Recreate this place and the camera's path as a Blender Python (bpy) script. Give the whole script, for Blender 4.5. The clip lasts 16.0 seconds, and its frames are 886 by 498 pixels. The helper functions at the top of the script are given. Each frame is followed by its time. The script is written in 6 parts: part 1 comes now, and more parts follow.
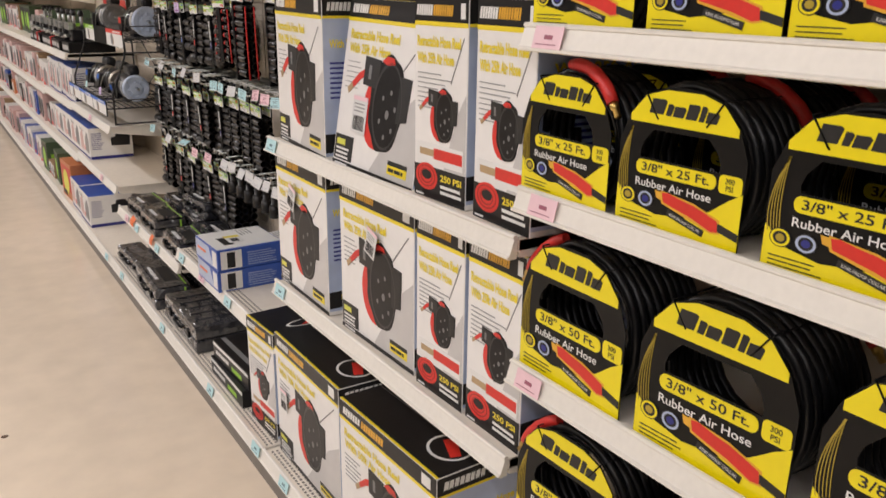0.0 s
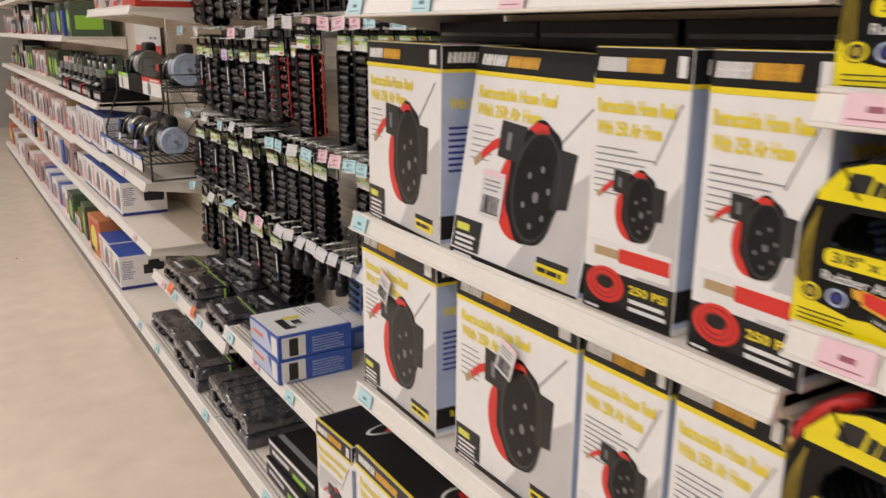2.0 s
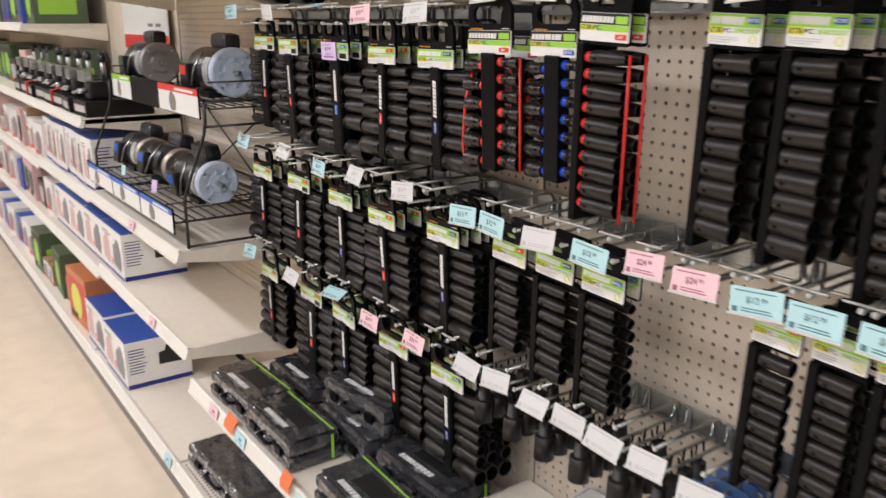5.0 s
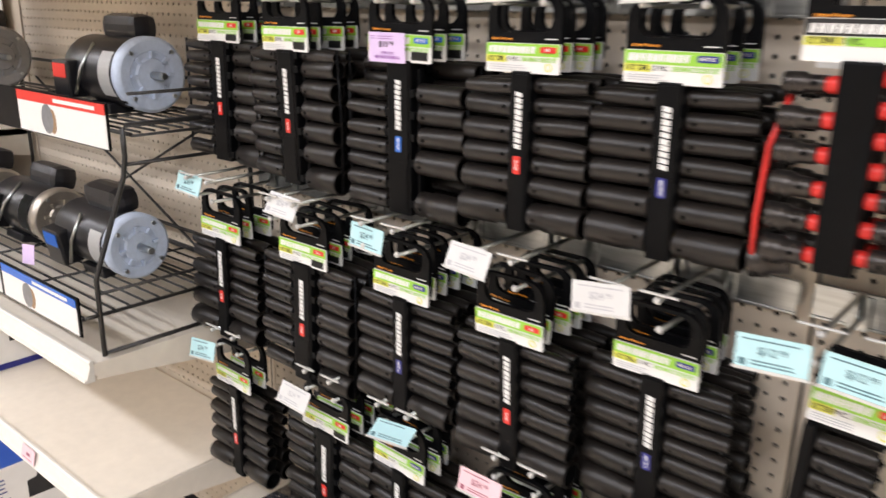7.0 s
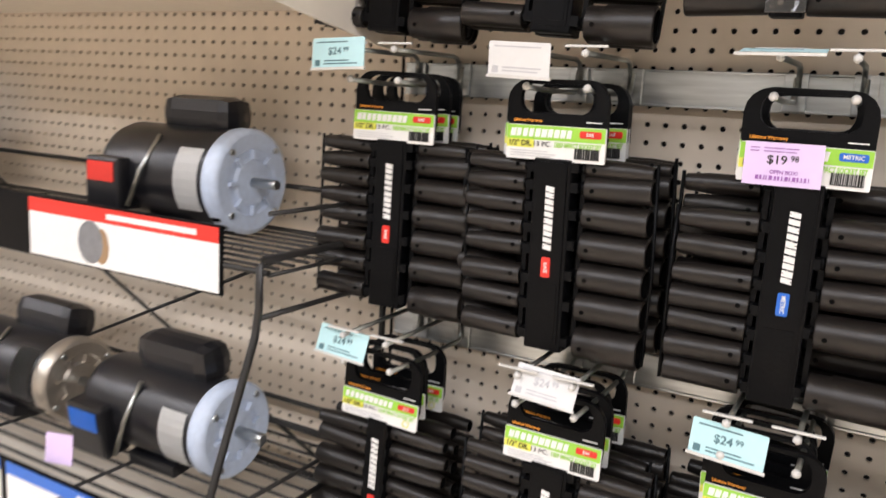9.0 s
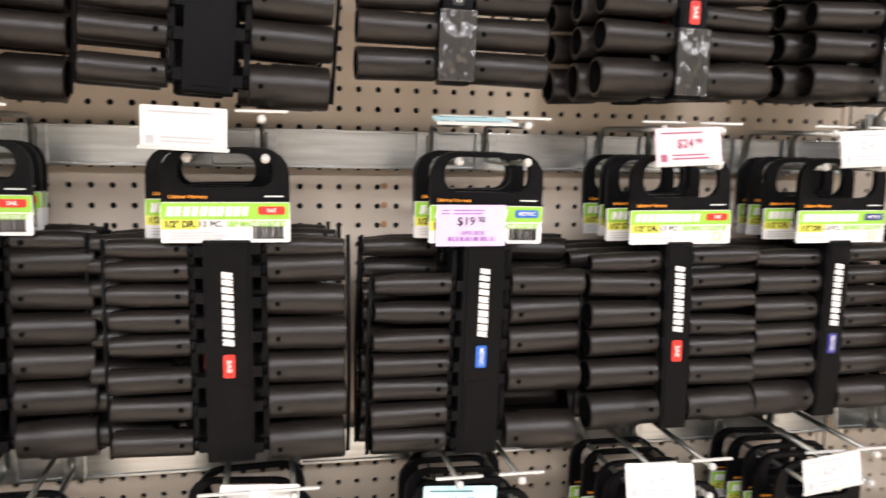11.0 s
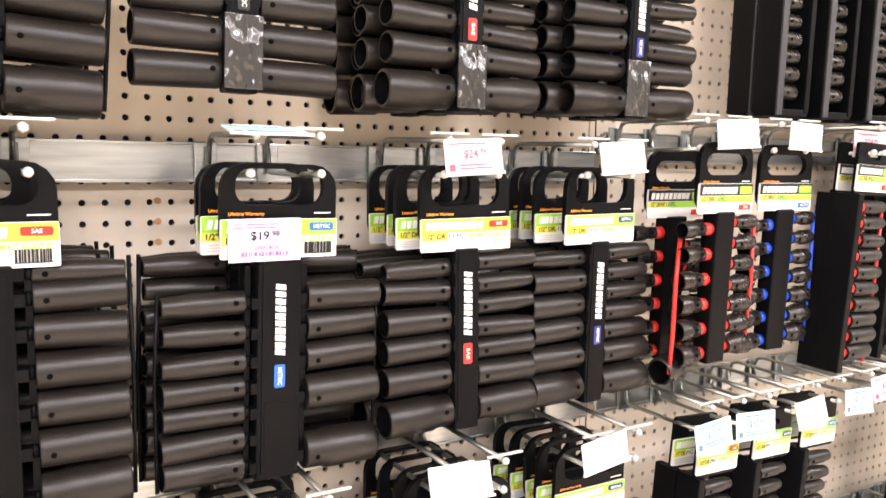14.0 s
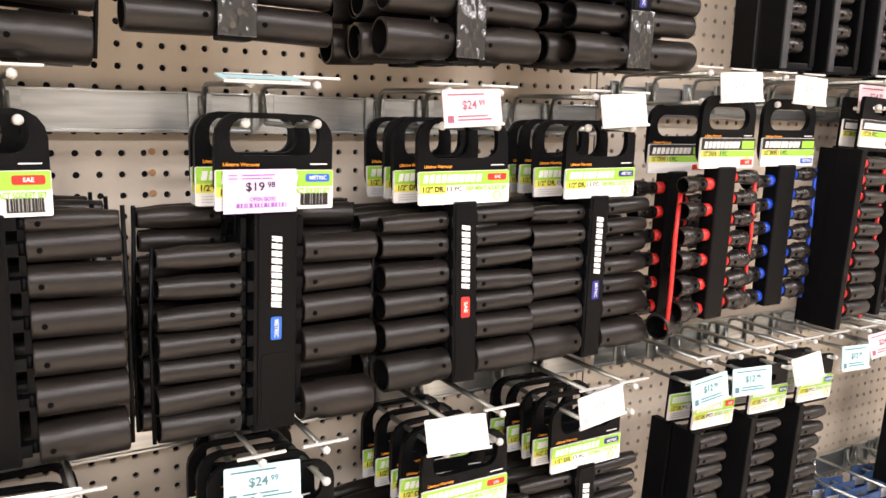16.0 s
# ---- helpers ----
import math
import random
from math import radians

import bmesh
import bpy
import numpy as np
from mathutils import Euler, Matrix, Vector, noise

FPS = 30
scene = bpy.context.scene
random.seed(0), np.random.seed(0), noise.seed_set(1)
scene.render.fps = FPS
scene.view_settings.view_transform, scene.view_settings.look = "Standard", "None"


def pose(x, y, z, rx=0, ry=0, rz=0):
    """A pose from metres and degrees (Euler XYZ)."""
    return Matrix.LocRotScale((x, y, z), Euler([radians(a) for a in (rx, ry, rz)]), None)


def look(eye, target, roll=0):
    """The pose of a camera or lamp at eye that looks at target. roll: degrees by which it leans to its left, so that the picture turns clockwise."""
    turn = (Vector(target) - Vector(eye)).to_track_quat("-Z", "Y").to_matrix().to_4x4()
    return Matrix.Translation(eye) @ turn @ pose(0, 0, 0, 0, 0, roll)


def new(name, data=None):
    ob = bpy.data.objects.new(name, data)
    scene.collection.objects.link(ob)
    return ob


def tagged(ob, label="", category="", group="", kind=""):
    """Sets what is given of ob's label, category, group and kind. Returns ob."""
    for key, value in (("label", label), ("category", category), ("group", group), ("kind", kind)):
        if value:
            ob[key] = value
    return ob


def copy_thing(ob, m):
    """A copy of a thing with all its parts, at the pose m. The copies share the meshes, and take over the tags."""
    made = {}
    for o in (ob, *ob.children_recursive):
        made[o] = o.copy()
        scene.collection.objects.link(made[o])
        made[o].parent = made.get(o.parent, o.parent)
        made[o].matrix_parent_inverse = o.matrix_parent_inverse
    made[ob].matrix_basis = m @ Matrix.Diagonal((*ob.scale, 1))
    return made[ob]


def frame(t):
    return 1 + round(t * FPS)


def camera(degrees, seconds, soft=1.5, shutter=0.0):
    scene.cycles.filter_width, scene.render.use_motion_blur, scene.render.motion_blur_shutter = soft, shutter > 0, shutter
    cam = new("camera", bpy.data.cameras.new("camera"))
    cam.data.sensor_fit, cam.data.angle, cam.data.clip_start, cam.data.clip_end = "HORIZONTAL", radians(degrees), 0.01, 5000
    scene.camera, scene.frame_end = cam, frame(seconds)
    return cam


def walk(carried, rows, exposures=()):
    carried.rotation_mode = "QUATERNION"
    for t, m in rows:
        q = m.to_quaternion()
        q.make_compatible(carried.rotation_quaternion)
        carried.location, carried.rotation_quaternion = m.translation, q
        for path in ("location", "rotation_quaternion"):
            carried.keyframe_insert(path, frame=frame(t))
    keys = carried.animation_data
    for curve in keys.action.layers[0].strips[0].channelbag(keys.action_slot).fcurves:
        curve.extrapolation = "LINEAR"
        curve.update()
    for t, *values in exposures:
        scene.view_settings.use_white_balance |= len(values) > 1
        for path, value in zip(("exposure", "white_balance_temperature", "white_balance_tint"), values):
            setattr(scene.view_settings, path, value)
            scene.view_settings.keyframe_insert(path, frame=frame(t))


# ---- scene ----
cam = camera(57.7, 16.0, shutter=0.5)
PATH = [
    (0, (0.434, 0.429, 1.628), (1.475, 2.024, 1.019), 0.8),
    (0.5, (0.399, 0.441, 1.637), (1.454, 2.045, 1.076), 1.3),
    (1, (0.371, 0.513, 1.633), (1.417, 2.128, 1.088), 1.3),
    (1.5, (0.443, 0.746, 1.63), (1.475, 2.372, 1.092), 0.6),
    (2, (0.458, 0.968, 1.636), (1.482, 2.606, 1.118), 0.4),
    (2.5, (0.393, 1.273, 1.646), (1.48, 2.871, 1.133), 1.4),
    (3, (0.401, 1.559, 1.631), (1.498, 3.156, 1.135), 0.5),
    (3.5, (0.472, 1.82, 1.643), (1.498, 3.467, 1.16), 0.2),
    (3.7, (0.474, 1.924, 1.632), (1.472, 3.583, 1.128), 0.5),
    (5.8, (0.581, 3.076, 1.615), (1.908, 4.47, 1.07), 0.7),
    (6, (0.553, 3.188, 1.627), (1.946, 4.517, 1.084), 1.1),
    (6.5, (0.532, 3.422, 1.615), (2.016, 4.64, 1.054), 1.1),
    (7, (0.636, 3.65, 1.606), (2.089, 4.894, 1.022), 0.9),
    (7.5, (0.687, 3.839, 1.605), (2.07, 5.172, 1.048), 0.6),
    (8, (0.639, 4.059, 1.591), (2.005, 5.427, 1.08), 2.1),
    (8.2, (0.612, 4.162, 1.58), (2.042, 5.473, 1.095), 2.7),
    (10.3, (0.702, 4.69, 1.604), (2.681, 4.791, 1.337), 1.0),
    (10.5, (0.703, 4.72, 1.619), (2.683, 4.644, 1.347), 0.8),
    (11, (0.703, 4.789, 1.626), (2.64, 4.364, 1.371), 1.1),
    (11.5, (0.712, 4.813, 1.634), (2.577, 4.127, 1.409), 1.4),
    (12, (0.715, 4.826, 1.638), (2.52, 3.987, 1.442), 1.4),
    (12.5, (0.719, 4.834, 1.639), (2.488, 3.92, 1.456), 1.2),
    (13, (0.728, 4.834, 1.64), (2.463, 3.857, 1.46), 0.9),
    (13.5, (0.734, 4.837, 1.635), (2.445, 3.817, 1.455), 0.7),
    (14, (0.738, 4.844, 1.623), (2.443, 3.821, 1.409), 0.8),
    (14.5, (0.738, 4.848, 1.618), (2.445, 3.839, 1.364), 1.1),
    (15, (0.742, 4.849, 1.615), (2.446, 3.845, 1.319), 1.2),
    (15.5, (0.744, 4.843, 1.611), (2.444, 3.837, 1.296), 1.1),
    (16, (0.743, 4.838, 1.616), (2.435, 3.82, 1.299), 1.1),
]
walk(cam, [(t, look(eye, target, roll)) for t, eye, target, roll in PATH], [
    (0, -0.9, 6480, 10), (2.5, -0.9, 6450, 10), (3.7, -0.84, 6380, 10), (5.8, -0.32, 6150, 8), (8.2, -0.14, 6200, 8), (10.3, 0.05, 6200, 9),
    (11.5, 0.34, 6250, 10), (12.2, 0.42, 6280, 11), (13.2, 0.64, 6400, 11), (14, 0.9, 6480, 12), (15, 0.64, 6480, 11), (16, 0.4, 6450, 11)])

# ---- world, lights, exposure ----
world = bpy.data.worlds.new("store_world")
scene.world = world
world.use_nodes = True
world.node_tree.nodes["Background"].inputs[0].default_value = (0.9, 0.88, 0.84, 1)
world.node_tree.nodes["Background"].inputs[1].default_value = 0.025
scene.view_settings.exposure = 0.0

CEILING = 3.9
LAMP_ROWS = [(-1.15, -1.6), (-1.15, 1.1), (-1.15, 3.8), (-1.15, 6.5), (-1.15, 9.2), (-1.15, 11.9), (-1.15, 14.6)]
# Second row: unseen, added to throw more frontal light onto the pegboard.
LAMP_ROWS += [(-3.6, y) for x, y in LAMP_ROWS]
for lx, ly in LAMP_ROWS:
    data = bpy.data.lights.new("tube_lamp", "AREA")
    data.shape, data.size, data.size_y = "RECTANGLE", 0.28, 2.3
    data.energy, data.color = 62, (0.99, 0.945, 0.99)
    lamp = new("tube_lamp", data)
    lamp.matrix_world = pose(lx, ly, CEILING - 0.13)

# ---- materials ----
MATS = {}


def mat(name, color, rough=0.5, metal=0.0, vary=0.08, scale=30.0, bump=0.0, bscale=200.0, coat=0.0, spec=0.5, second=None, each=0.0, emit=0.0, stretch=None):
    """A surface with colour variation at two scales, fine relief and a roughness that wanders a little."""
    if name in MATS:
        return MATS[name]
    m = bpy.data.materials.new(name)
    m.use_nodes = True
    nt = m.node_tree
    b = nt.nodes["Principled BSDF"]
    b.inputs["Roughness"].default_value = rough
    b.inputs["Metallic"].default_value = metal
    b.inputs["Coat Weight"].default_value = coat
    b.inputs["Coat Roughness"].default_value = 0.08
    b.inputs["Specular IOR Level"].default_value = spec
    tc = nt.nodes.new("ShaderNodeTexCoord")
    source = tc.outputs["Object"]
    if stretch:
        mp = nt.nodes.new("ShaderNodeMapping")
        mp.inputs["Scale"].default_value = stretch
        nt.links.new(source, mp.inputs["Vector"])
        source = mp.outputs["Vector"]
    big, fine = nt.nodes.new("ShaderNodeTexNoise"), nt.nodes.new("ShaderNodeTexNoise")
    big.inputs["Scale"].default_value, fine.inputs["Scale"].default_value = scale * 0.2, scale * 3
    big.inputs["Detail"].default_value, fine.inputs["Detail"].default_value = 4, 3
    for n in (big, fine):
        nt.links.new(source, n.inputs["Vector"])
    add = nt.nodes.new("ShaderNodeMath")
    add.operation = "ADD"
    nt.links.new(big.outputs["Fac"], add.inputs[0])
    nt.links.new(fine.outputs["Fac"], add.inputs[1])
    last = add.outputs[0]
    if each:
        info = nt.nodes.new("ShaderNodeObjectInfo")
        mul = nt.nodes.new("ShaderNodeMath")
        mul.operation, mul.inputs[1].default_value = "MULTIPLY_ADD", each
        nt.links.new(info.outputs["Random"], mul.inputs[0])
        nt.links.new(last, mul.inputs[2])
        last = mul.outputs[0]
    ramp = nt.nodes.new("ShaderNodeMapRange")
    ramp.inputs["From Min"].default_value, ramp.inputs["From Max"].default_value = 0.6, 1.4 + each
    nt.links.new(last, ramp.inputs["Value"])
    mix = nt.nodes.new("ShaderNodeMix")
    mix.data_type = "RGBA"
    lo = second or tuple(c * (1 - vary) for c in color)
    hi = color if second else tuple(min(1, c * (1 + vary)) for c in color)
    mix.inputs["A"].default_value, mix.inputs["B"].default_value = (*lo, 1), (*hi, 1)
    nt.links.new(ramp.outputs["Result"], mix.inputs["Factor"])
    nt.links.new(mix.outputs["Result"], b.inputs["Base Color"])
    rr = nt.nodes.new("ShaderNodeMapRange")
    rr.inputs["To Min"].default_value, rr.inputs["To Max"].default_value = max(0.02, rough - 0.07), min(1, rough + 0.09)
    nt.links.new(big.outputs["Fac"], rr.inputs["Value"])
    nt.links.new(rr.outputs["Result"], b.inputs["Roughness"])
    if bump:
        bn, bt = nt.nodes.new("ShaderNodeBump"), nt.nodes.new("ShaderNodeTexNoise")
        bt.inputs["Scale"].default_value = bscale
        bn.inputs["Strength"].default_value, bn.inputs["Distance"].default_value = bump, 0.004
        nt.links.new(source, bt.inputs["Vector"])
        nt.links.new(bt.outputs["Fac"], bn.inputs["Height"])
        nt.links.new(bn.outputs["Normal"], b.inputs["Normal"])
    if emit:
        b.inputs["Emission Color"].default_value, b.inputs["Emission Strength"].default_value = (*color, 1), emit
    MATS[name] = m
    return m


def floor_material():
    """Waxed, scuffed pale vinyl floor with dark specks."""
    m = mat("floor_vinyl", (0.87, 0.745, 0.59), 0.24, 0, 0.1, 2.2, 0.05, 22, coat=0.6)
    nt = m.node_tree
    b = nt.nodes["Principled BSDF"]
    tc = nt.nodes.new("ShaderNodeTexCoord")
    vor = nt.nodes.new("ShaderNodeTexVoronoi")
    vor.inputs["Scale"].default_value = 2.6
    nt.links.new(tc.outputs["Object"], vor.inputs["Vector"])
    near = nt.nodes.new("ShaderNodeMath")
    near.operation, near.inputs[1].default_value = "LESS_THAN", 0.035
    nt.links.new(vor.outputs["Distance"], near.inputs[0])
    base = b.inputs["Base Color"].links[0].from_socket
    mix = nt.nodes.new("ShaderNodeMix")
    mix.data_type = "RGBA"
    mix.inputs["B"].default_value = (0.16, 0.11, 0.08, 1)
    nt.links.new(near.outputs[0], mix.inputs["Factor"])
    nt.links.new(base, mix.inputs["A"])
    nt.links.new(mix.outputs["Result"], b.inputs["Base Color"])
    b.inputs["Coat Roughness"].default_value = 0.12
    return m


FLOOR = floor_material()
WALL = mat("painted_wall", (0.36, 0.34, 0.3), 0.8, 0, 0.05, 4)
CEIL = mat("ceiling_paint", (0.6, 0.58, 0.54), 0.85, 0, 0.05, 4)
TUBE = mat("lamp_diffuser", (1.0, 0.94, 0.84), 0.5, 0, 0.0, 4, emit=2.5)
CREAM = mat("cream_enamel", (0.85, 0.785, 0.68), 0.4, 0, 0.06, 12, 0.05, 90)
LIPW = mat("white_price_channel", (0.82, 0.79, 0.72), 0.35, 0, 0.05, 25)
PEG = mat("beige_pegboard", (0.76, 0.665, 0.54), 0.62, 0, 0.06, 8, 0.06, 160)
# Near-black, so that the shade inside the pegboard holes lies in the colour.
HOLE_SHADE = mat("pegboard_hole_shade", (0.012, 0.01, 0.009), 0.9, 0, 0.2, 8)
KICK = mat("grey_kick_plate", (0.2, 0.18, 0.16), 0.6, 0, 0.15, 10)
STEEL = mat("galvanised_steel", (0.52, 0.545, 0.55), 0.29, 1.0, 0.3, 14, 0.04, 90, stretch=(1.0, 0.25, 3.0))
ZINC = mat("zinc_wire", (0.42, 0.44, 0.42), 0.3, 1.0, 0.1, 60)
CAPW = mat("white_plastic_tip", (0.62, 0.61, 0.58), 0.4)
BLACKP = mat("black_plastic", (0.003, 0.0031, 0.0036), 0.42, 0, 0.25, 40, 0.08, 220, spec=0.11)
IMPACT = mat("black_phosphate_steel", (0.011, 0.0088, 0.0074), 0.35, 0.0, 0.5, 60, 0.05, 300, each=0.6, spec=0.43)
PROSTEEL = mat("smoked_chrome_steel", (0.052, 0.047, 0.044), 0.28, 0.75, 0.4, 60, each=0.5, spec=0.4)
# Near-black: the shade in socket mouths, pin holes and vents as a colour.
RECESS_SHADE = mat("recess_shade", (0.0025, 0.0024, 0.0024), 0.8, spec=0.05)
WHITEC = mat("white_card", (0.79, 0.79, 0.77), 0.4, 0, 0.03, 30)
GREEN = mat("lime_green_print", (0.32, 0.62, 0.06), 0.4, 0, 0.06, 40)
YELLOWT = mat("pale_yellow_print", (0.72, 0.72, 0.1), 0.4)
RED = mat("red_print", (0.68, 0.03, 0.02), 0.38, 0, 0.08, 40)
BLUE = mat("blue_print", (0.02, 0.13, 0.55), 0.38, 0, 0.08, 40)
NAVY = mat("navy_print", (0.02, 0.025, 0.22), 0.38)
INK = mat("black_ink", (0.012, 0.012, 0.012), 0.45)
PALEINK = mat("pale_grey_ink", (0.3, 0.3, 0.3), 0.5)
GREYINK = mat("grey_ink", (0.2, 0.2, 0.2), 0.5)
ORANGE = mat("orange_print", (0.8, 0.3, 0.02), 0.45)
REDPL = mat("red_rubber", (0.62, 0.03, 0.024), 0.36, 0, 0.12, 50, 0.05, 120)
BLUEPL = mat("blue_plastic", (0.01, 0.06, 0.5), 0.36, 0, 0.12, 50)
TAGPINK = mat("pink_tag_paper", (0.86, 0.6, 0.65), 0.45, 0, 0.04, 30)
TAGBLUE = mat("pale_blue_tag_paper", (0.5, 0.76, 0.8), 0.45, 0, 0.04, 30)
TAGWHITE = mat("white_tag_paper", (0.7, 0.7, 0.69), 0.4, 0, 0.03, 30)
TAGLILAC = mat("lilac_sticker", (0.7, 0.55, 0.82), 0.45, 0, 0.03, 30)
TAGORANGE = mat("orange_sticker", (0.85, 0.2, 0.06), 0.45)
BOXW = mat("printed_carton", (0.84, 0.83, 0.81), 0.3, 0, 0.04, 10, 0.03, 40, coat=0.25)
BOXG = mat("grey_carton_print", (0.55, 0.54, 0.53), 0.3, 0, 0.06, 8, coat=0.25)
BOXSIDE = mat("pale_blue_carton_side", (0.42, 0.5, 0.68), 0.3, 0, 0.18, 5, coat=0.25)
BOXK = mat("black_carton_print", (0.013, 0.012, 0.012), 0.32, 0, 0.2, 12, 0.03, 60, coat=0.08, spec=0.22)
BOXY = mat("yellow_print", (0.85, 0.68, 0.02), 0.32, 0, 0.05, 30, coat=0.25)
GOLD = mat("gold_print", (0.75, 0.4, 0.03), 0.35)
REELK = mat("reel_photo_black", (0.009, 0.0085, 0.009), 0.34, 0, 0.6, 14, spec=0.25)
DARKRED = mat("dark_red_print", (0.3, 0.01, 0.008), 0.4)
BRASS = mat("brass", (0.6, 0.42, 0.14), 0.3, 1.0, 0.1, 60)
HOSE = mat("black_rubber_hose", (0.005, 0.005, 0.0056), 0.3, 0, 0.3, 30, 0.06, 200, spec=0.32)
CARDK = mat("black_hose_card", (0.007, 0.0066, 0.0062), 0.3, 0, 0.3, 12, spec=0.2)
CARDY = mat("yellow_hose_card", (0.86, 0.72, 0.0), 0.34, 0, 0.05, 12, coat=0.2)
OLIVE = mat("olive_print", (0.42, 0.31, 0.03), 0.36)
WIRE = mat("black_coated_wire", (0.02, 0.019, 0.018), 0.35, 0, 0.2, 60)
MOTORK = mat("black_motor_paint", (0.011, 0.011, 0.013), 0.3, 0.0, 0.2, 30, 0.06, 200)
MOTORB = mat("blue_grey_casting", (0.52, 0.6, 0.74), 0.42, 0.0, 0.12, 30, 0.12, 160)
MOTORG = mat("bare_aluminium_casting", (0.5, 0.46, 0.4), 0.34, 0.8, 0.12, 30, 0.12, 160)
FILM = mat("shrink_wrapped_black", (0.042, 0.042, 0.046), 0.2, 0, 0.8, 10, 0.75, 18, coat=1.0, stretch=(1.0, 0.5, 1.0))
FILM.node_tree.nodes["Bump"].inputs["Distance"].default_value = 0.035
BLUECTN = mat("blue_carton", (0.03, 0.09, 0.4), 0.35, 0, 0.1, 12)
REDCTN = mat("red_carton", (0.55, 0.05, 0.03), 0.4, 0, 0.1, 12)
ORCTN = mat("orange_carton", (0.55, 0.2, 0.08), 0.4, 0, 0.1, 12)
BROWN = mat("brown_carton", (0.34, 0.22, 0.12), 0.7, 0, 0.1, 12)
PINKCTN = mat("faded_pink_carton", (0.62, 0.42, 0.4), 0.45, 0, 0.12, 12)
DGREEN = mat("dark_green_carton", (0.07, 0.11, 0.06), 0.4, 0, 0.15, 12)
GREYM = mat("grey_cast_iron", (0.24, 0.25, 0.27), 0.4, 0.5, 0.2, 30, 0.1, 150)
TAPE = mat("clear_tape_gloss", (0.02, 0.02, 0.02), 0.12, 0, 0.6, 30, 0.85, 40, coat=1.0, stretch=(1.0, 1.0, 0.5))
TAPE.node_tree.nodes["Bump"].inputs["Distance"].default_value = 0.02
for film in (FILM, TAPE):
    links, nodes = film.node_tree.links, film.node_tree.nodes
    links.new(nodes["Bump"].outputs["Normal"], nodes["Principled BSDF"].inputs["Coat Normal"])

# ---- helpers for building ----
FRONT = Matrix(((0, 0, -1, 0), (-1, 0, 0, 0), (0, 1, 0, 0), (0, 0, 0, 1)))  # faces the aisle (-x)
SIDE = Matrix(((1, 0, 0, 0), (0, 0, -1, 0), (0, 1, 0, 0), (0, 0, 0, 1)))  # faces -y
TOPF = Matrix(((0, 1, 0, 0), (-1, 0, 0, 0), (0, 0, 1, 0), (0, 0, 0, 1)))  # faces up
TEXTS = {}


def shift(x=0, y=0, z=0):
    return Matrix.Translation((x, y, z))


def part(name, bm, material, parent=None, label="", smooth=False):
    """Links a bmesh, or a mesh, as one mesh object under a thing or a part."""
    if isinstance(bm, bmesh.types.BMesh):
        me = bpy.data.meshes.new(name)
        if smooth:
            for f in bm.faces:
                f.smooth = True
        bm.to_mesh(me)
        bm.free()
    else:
        me = bm
    if material and not me.materials:
        me.materials.append(material)
    ob = new(name, me)
    if parent:
        ob.parent = parent
    return tagged(ob, label)


def thing(name, label, category, group="", kind=""):
    return tagged(new(name), label, category, group, kind)


def place(ob, poses):
    """The thing itself at the first pose, copies of it at the others."""
    ob.matrix_basis = poses[0]
    return [ob] + [copy_thing(ob, p) for p in poses[1:]]


def block(x0, y0, z0, x1, y1, z1, bevel=0.0, m=None):
    bm = bmesh.new()
    bmesh.ops.create_cube(bm, size=1, matrix=shift((x0 + x1) / 2, (y0 + y1) / 2, (z0 + z1) / 2) @ Matrix.Diagonal((abs(x1 - x0), abs(y1 - y0), abs(z1 - z0), 1)))
    if bevel:
        bmesh.ops.bevel(bm, geom=bm.edges[:], offset=bevel, segments=2, affect="EDGES", profile=0.6)
    if m:
        bm.transform(m)
    return bm


def flat(pts, face, lift=0.001, back=0.0):
    """A printed or cut sheet: an outline in (right, up), pressed out from back to lift along the face's normal."""
    bm = bmesh.new()
    f = bm.faces.new([bm.verts.new((u, v, back)) for u, v in pts])
    if f.normal.z < 0:
        f.normal_flip()
    g = bmesh.ops.extrude_face_region(bm, geom=[f])
    for v in g["geom"]:
        if isinstance(v, bmesh.types.BMVert):
            v.co.z = lift
    bmesh.ops.recalc_face_normals(bm, faces=bm.faces[:])
    bm.transform(face)
    return bm


def rect(u0, v0, u1, v1):
    return [(u0, v0), (u1, v0), (u1, v1), (u0, v1)]


def rounded(u0, v0, u1, v1, r, n=4):
    out = []
    for cu, cv, a in ((u1 - r, v0 + r, -90), (u1 - r, v1 - r, 0), (u0 + r, v1 - r, 90), (u0 + r, v0 + r, 180)):
        out += [(cu + r * math.cos(radians(a + 90 * k / n)), cv + r * math.sin(radians(a + 90 * k / n))) for k in range(n + 1)]
    return out


def oval(cu, cv, ru, rv, n=24, a0=0, a1=360):
    return [(cu + ru * math.cos(radians(a0 + (a1 - a0) * k / n)), cv + rv * math.sin(radians(a0 + (a1 - a0) * k / n))) for k in range(n)]


def join(*bms):
    out = bmesh.new()
    for b in bms:
        me = bpy.data.meshes.new("t")
        b.to_mesh(me)
        b.free()
        out.from_mesh(me)
        bpy.data.meshes.remove(me)
    return out


def ring_plate(outer, inner, face, lift, back=0.0):
    """A plate with one opening; outer and inner have the same number of points."""
    bm = bmesh.new()
    n = len(outer)
    rows = [[bm.verts.new((u, v, z)) for u, v in o] for z in (back, lift) for o in (outer, inner)]
    for k in range(n):
        j = (k + 1) % n
        for a, b in ((2, 3), (1, 0), (0, 2), (3, 1)):
            bm.faces.new((rows[a][k], rows[a][j], rows[b][j], rows[b][k]))
    bmesh.ops.recalc_face_normals(bm, faces=bm.faces[:])
    bm.transform(face)
    return bm


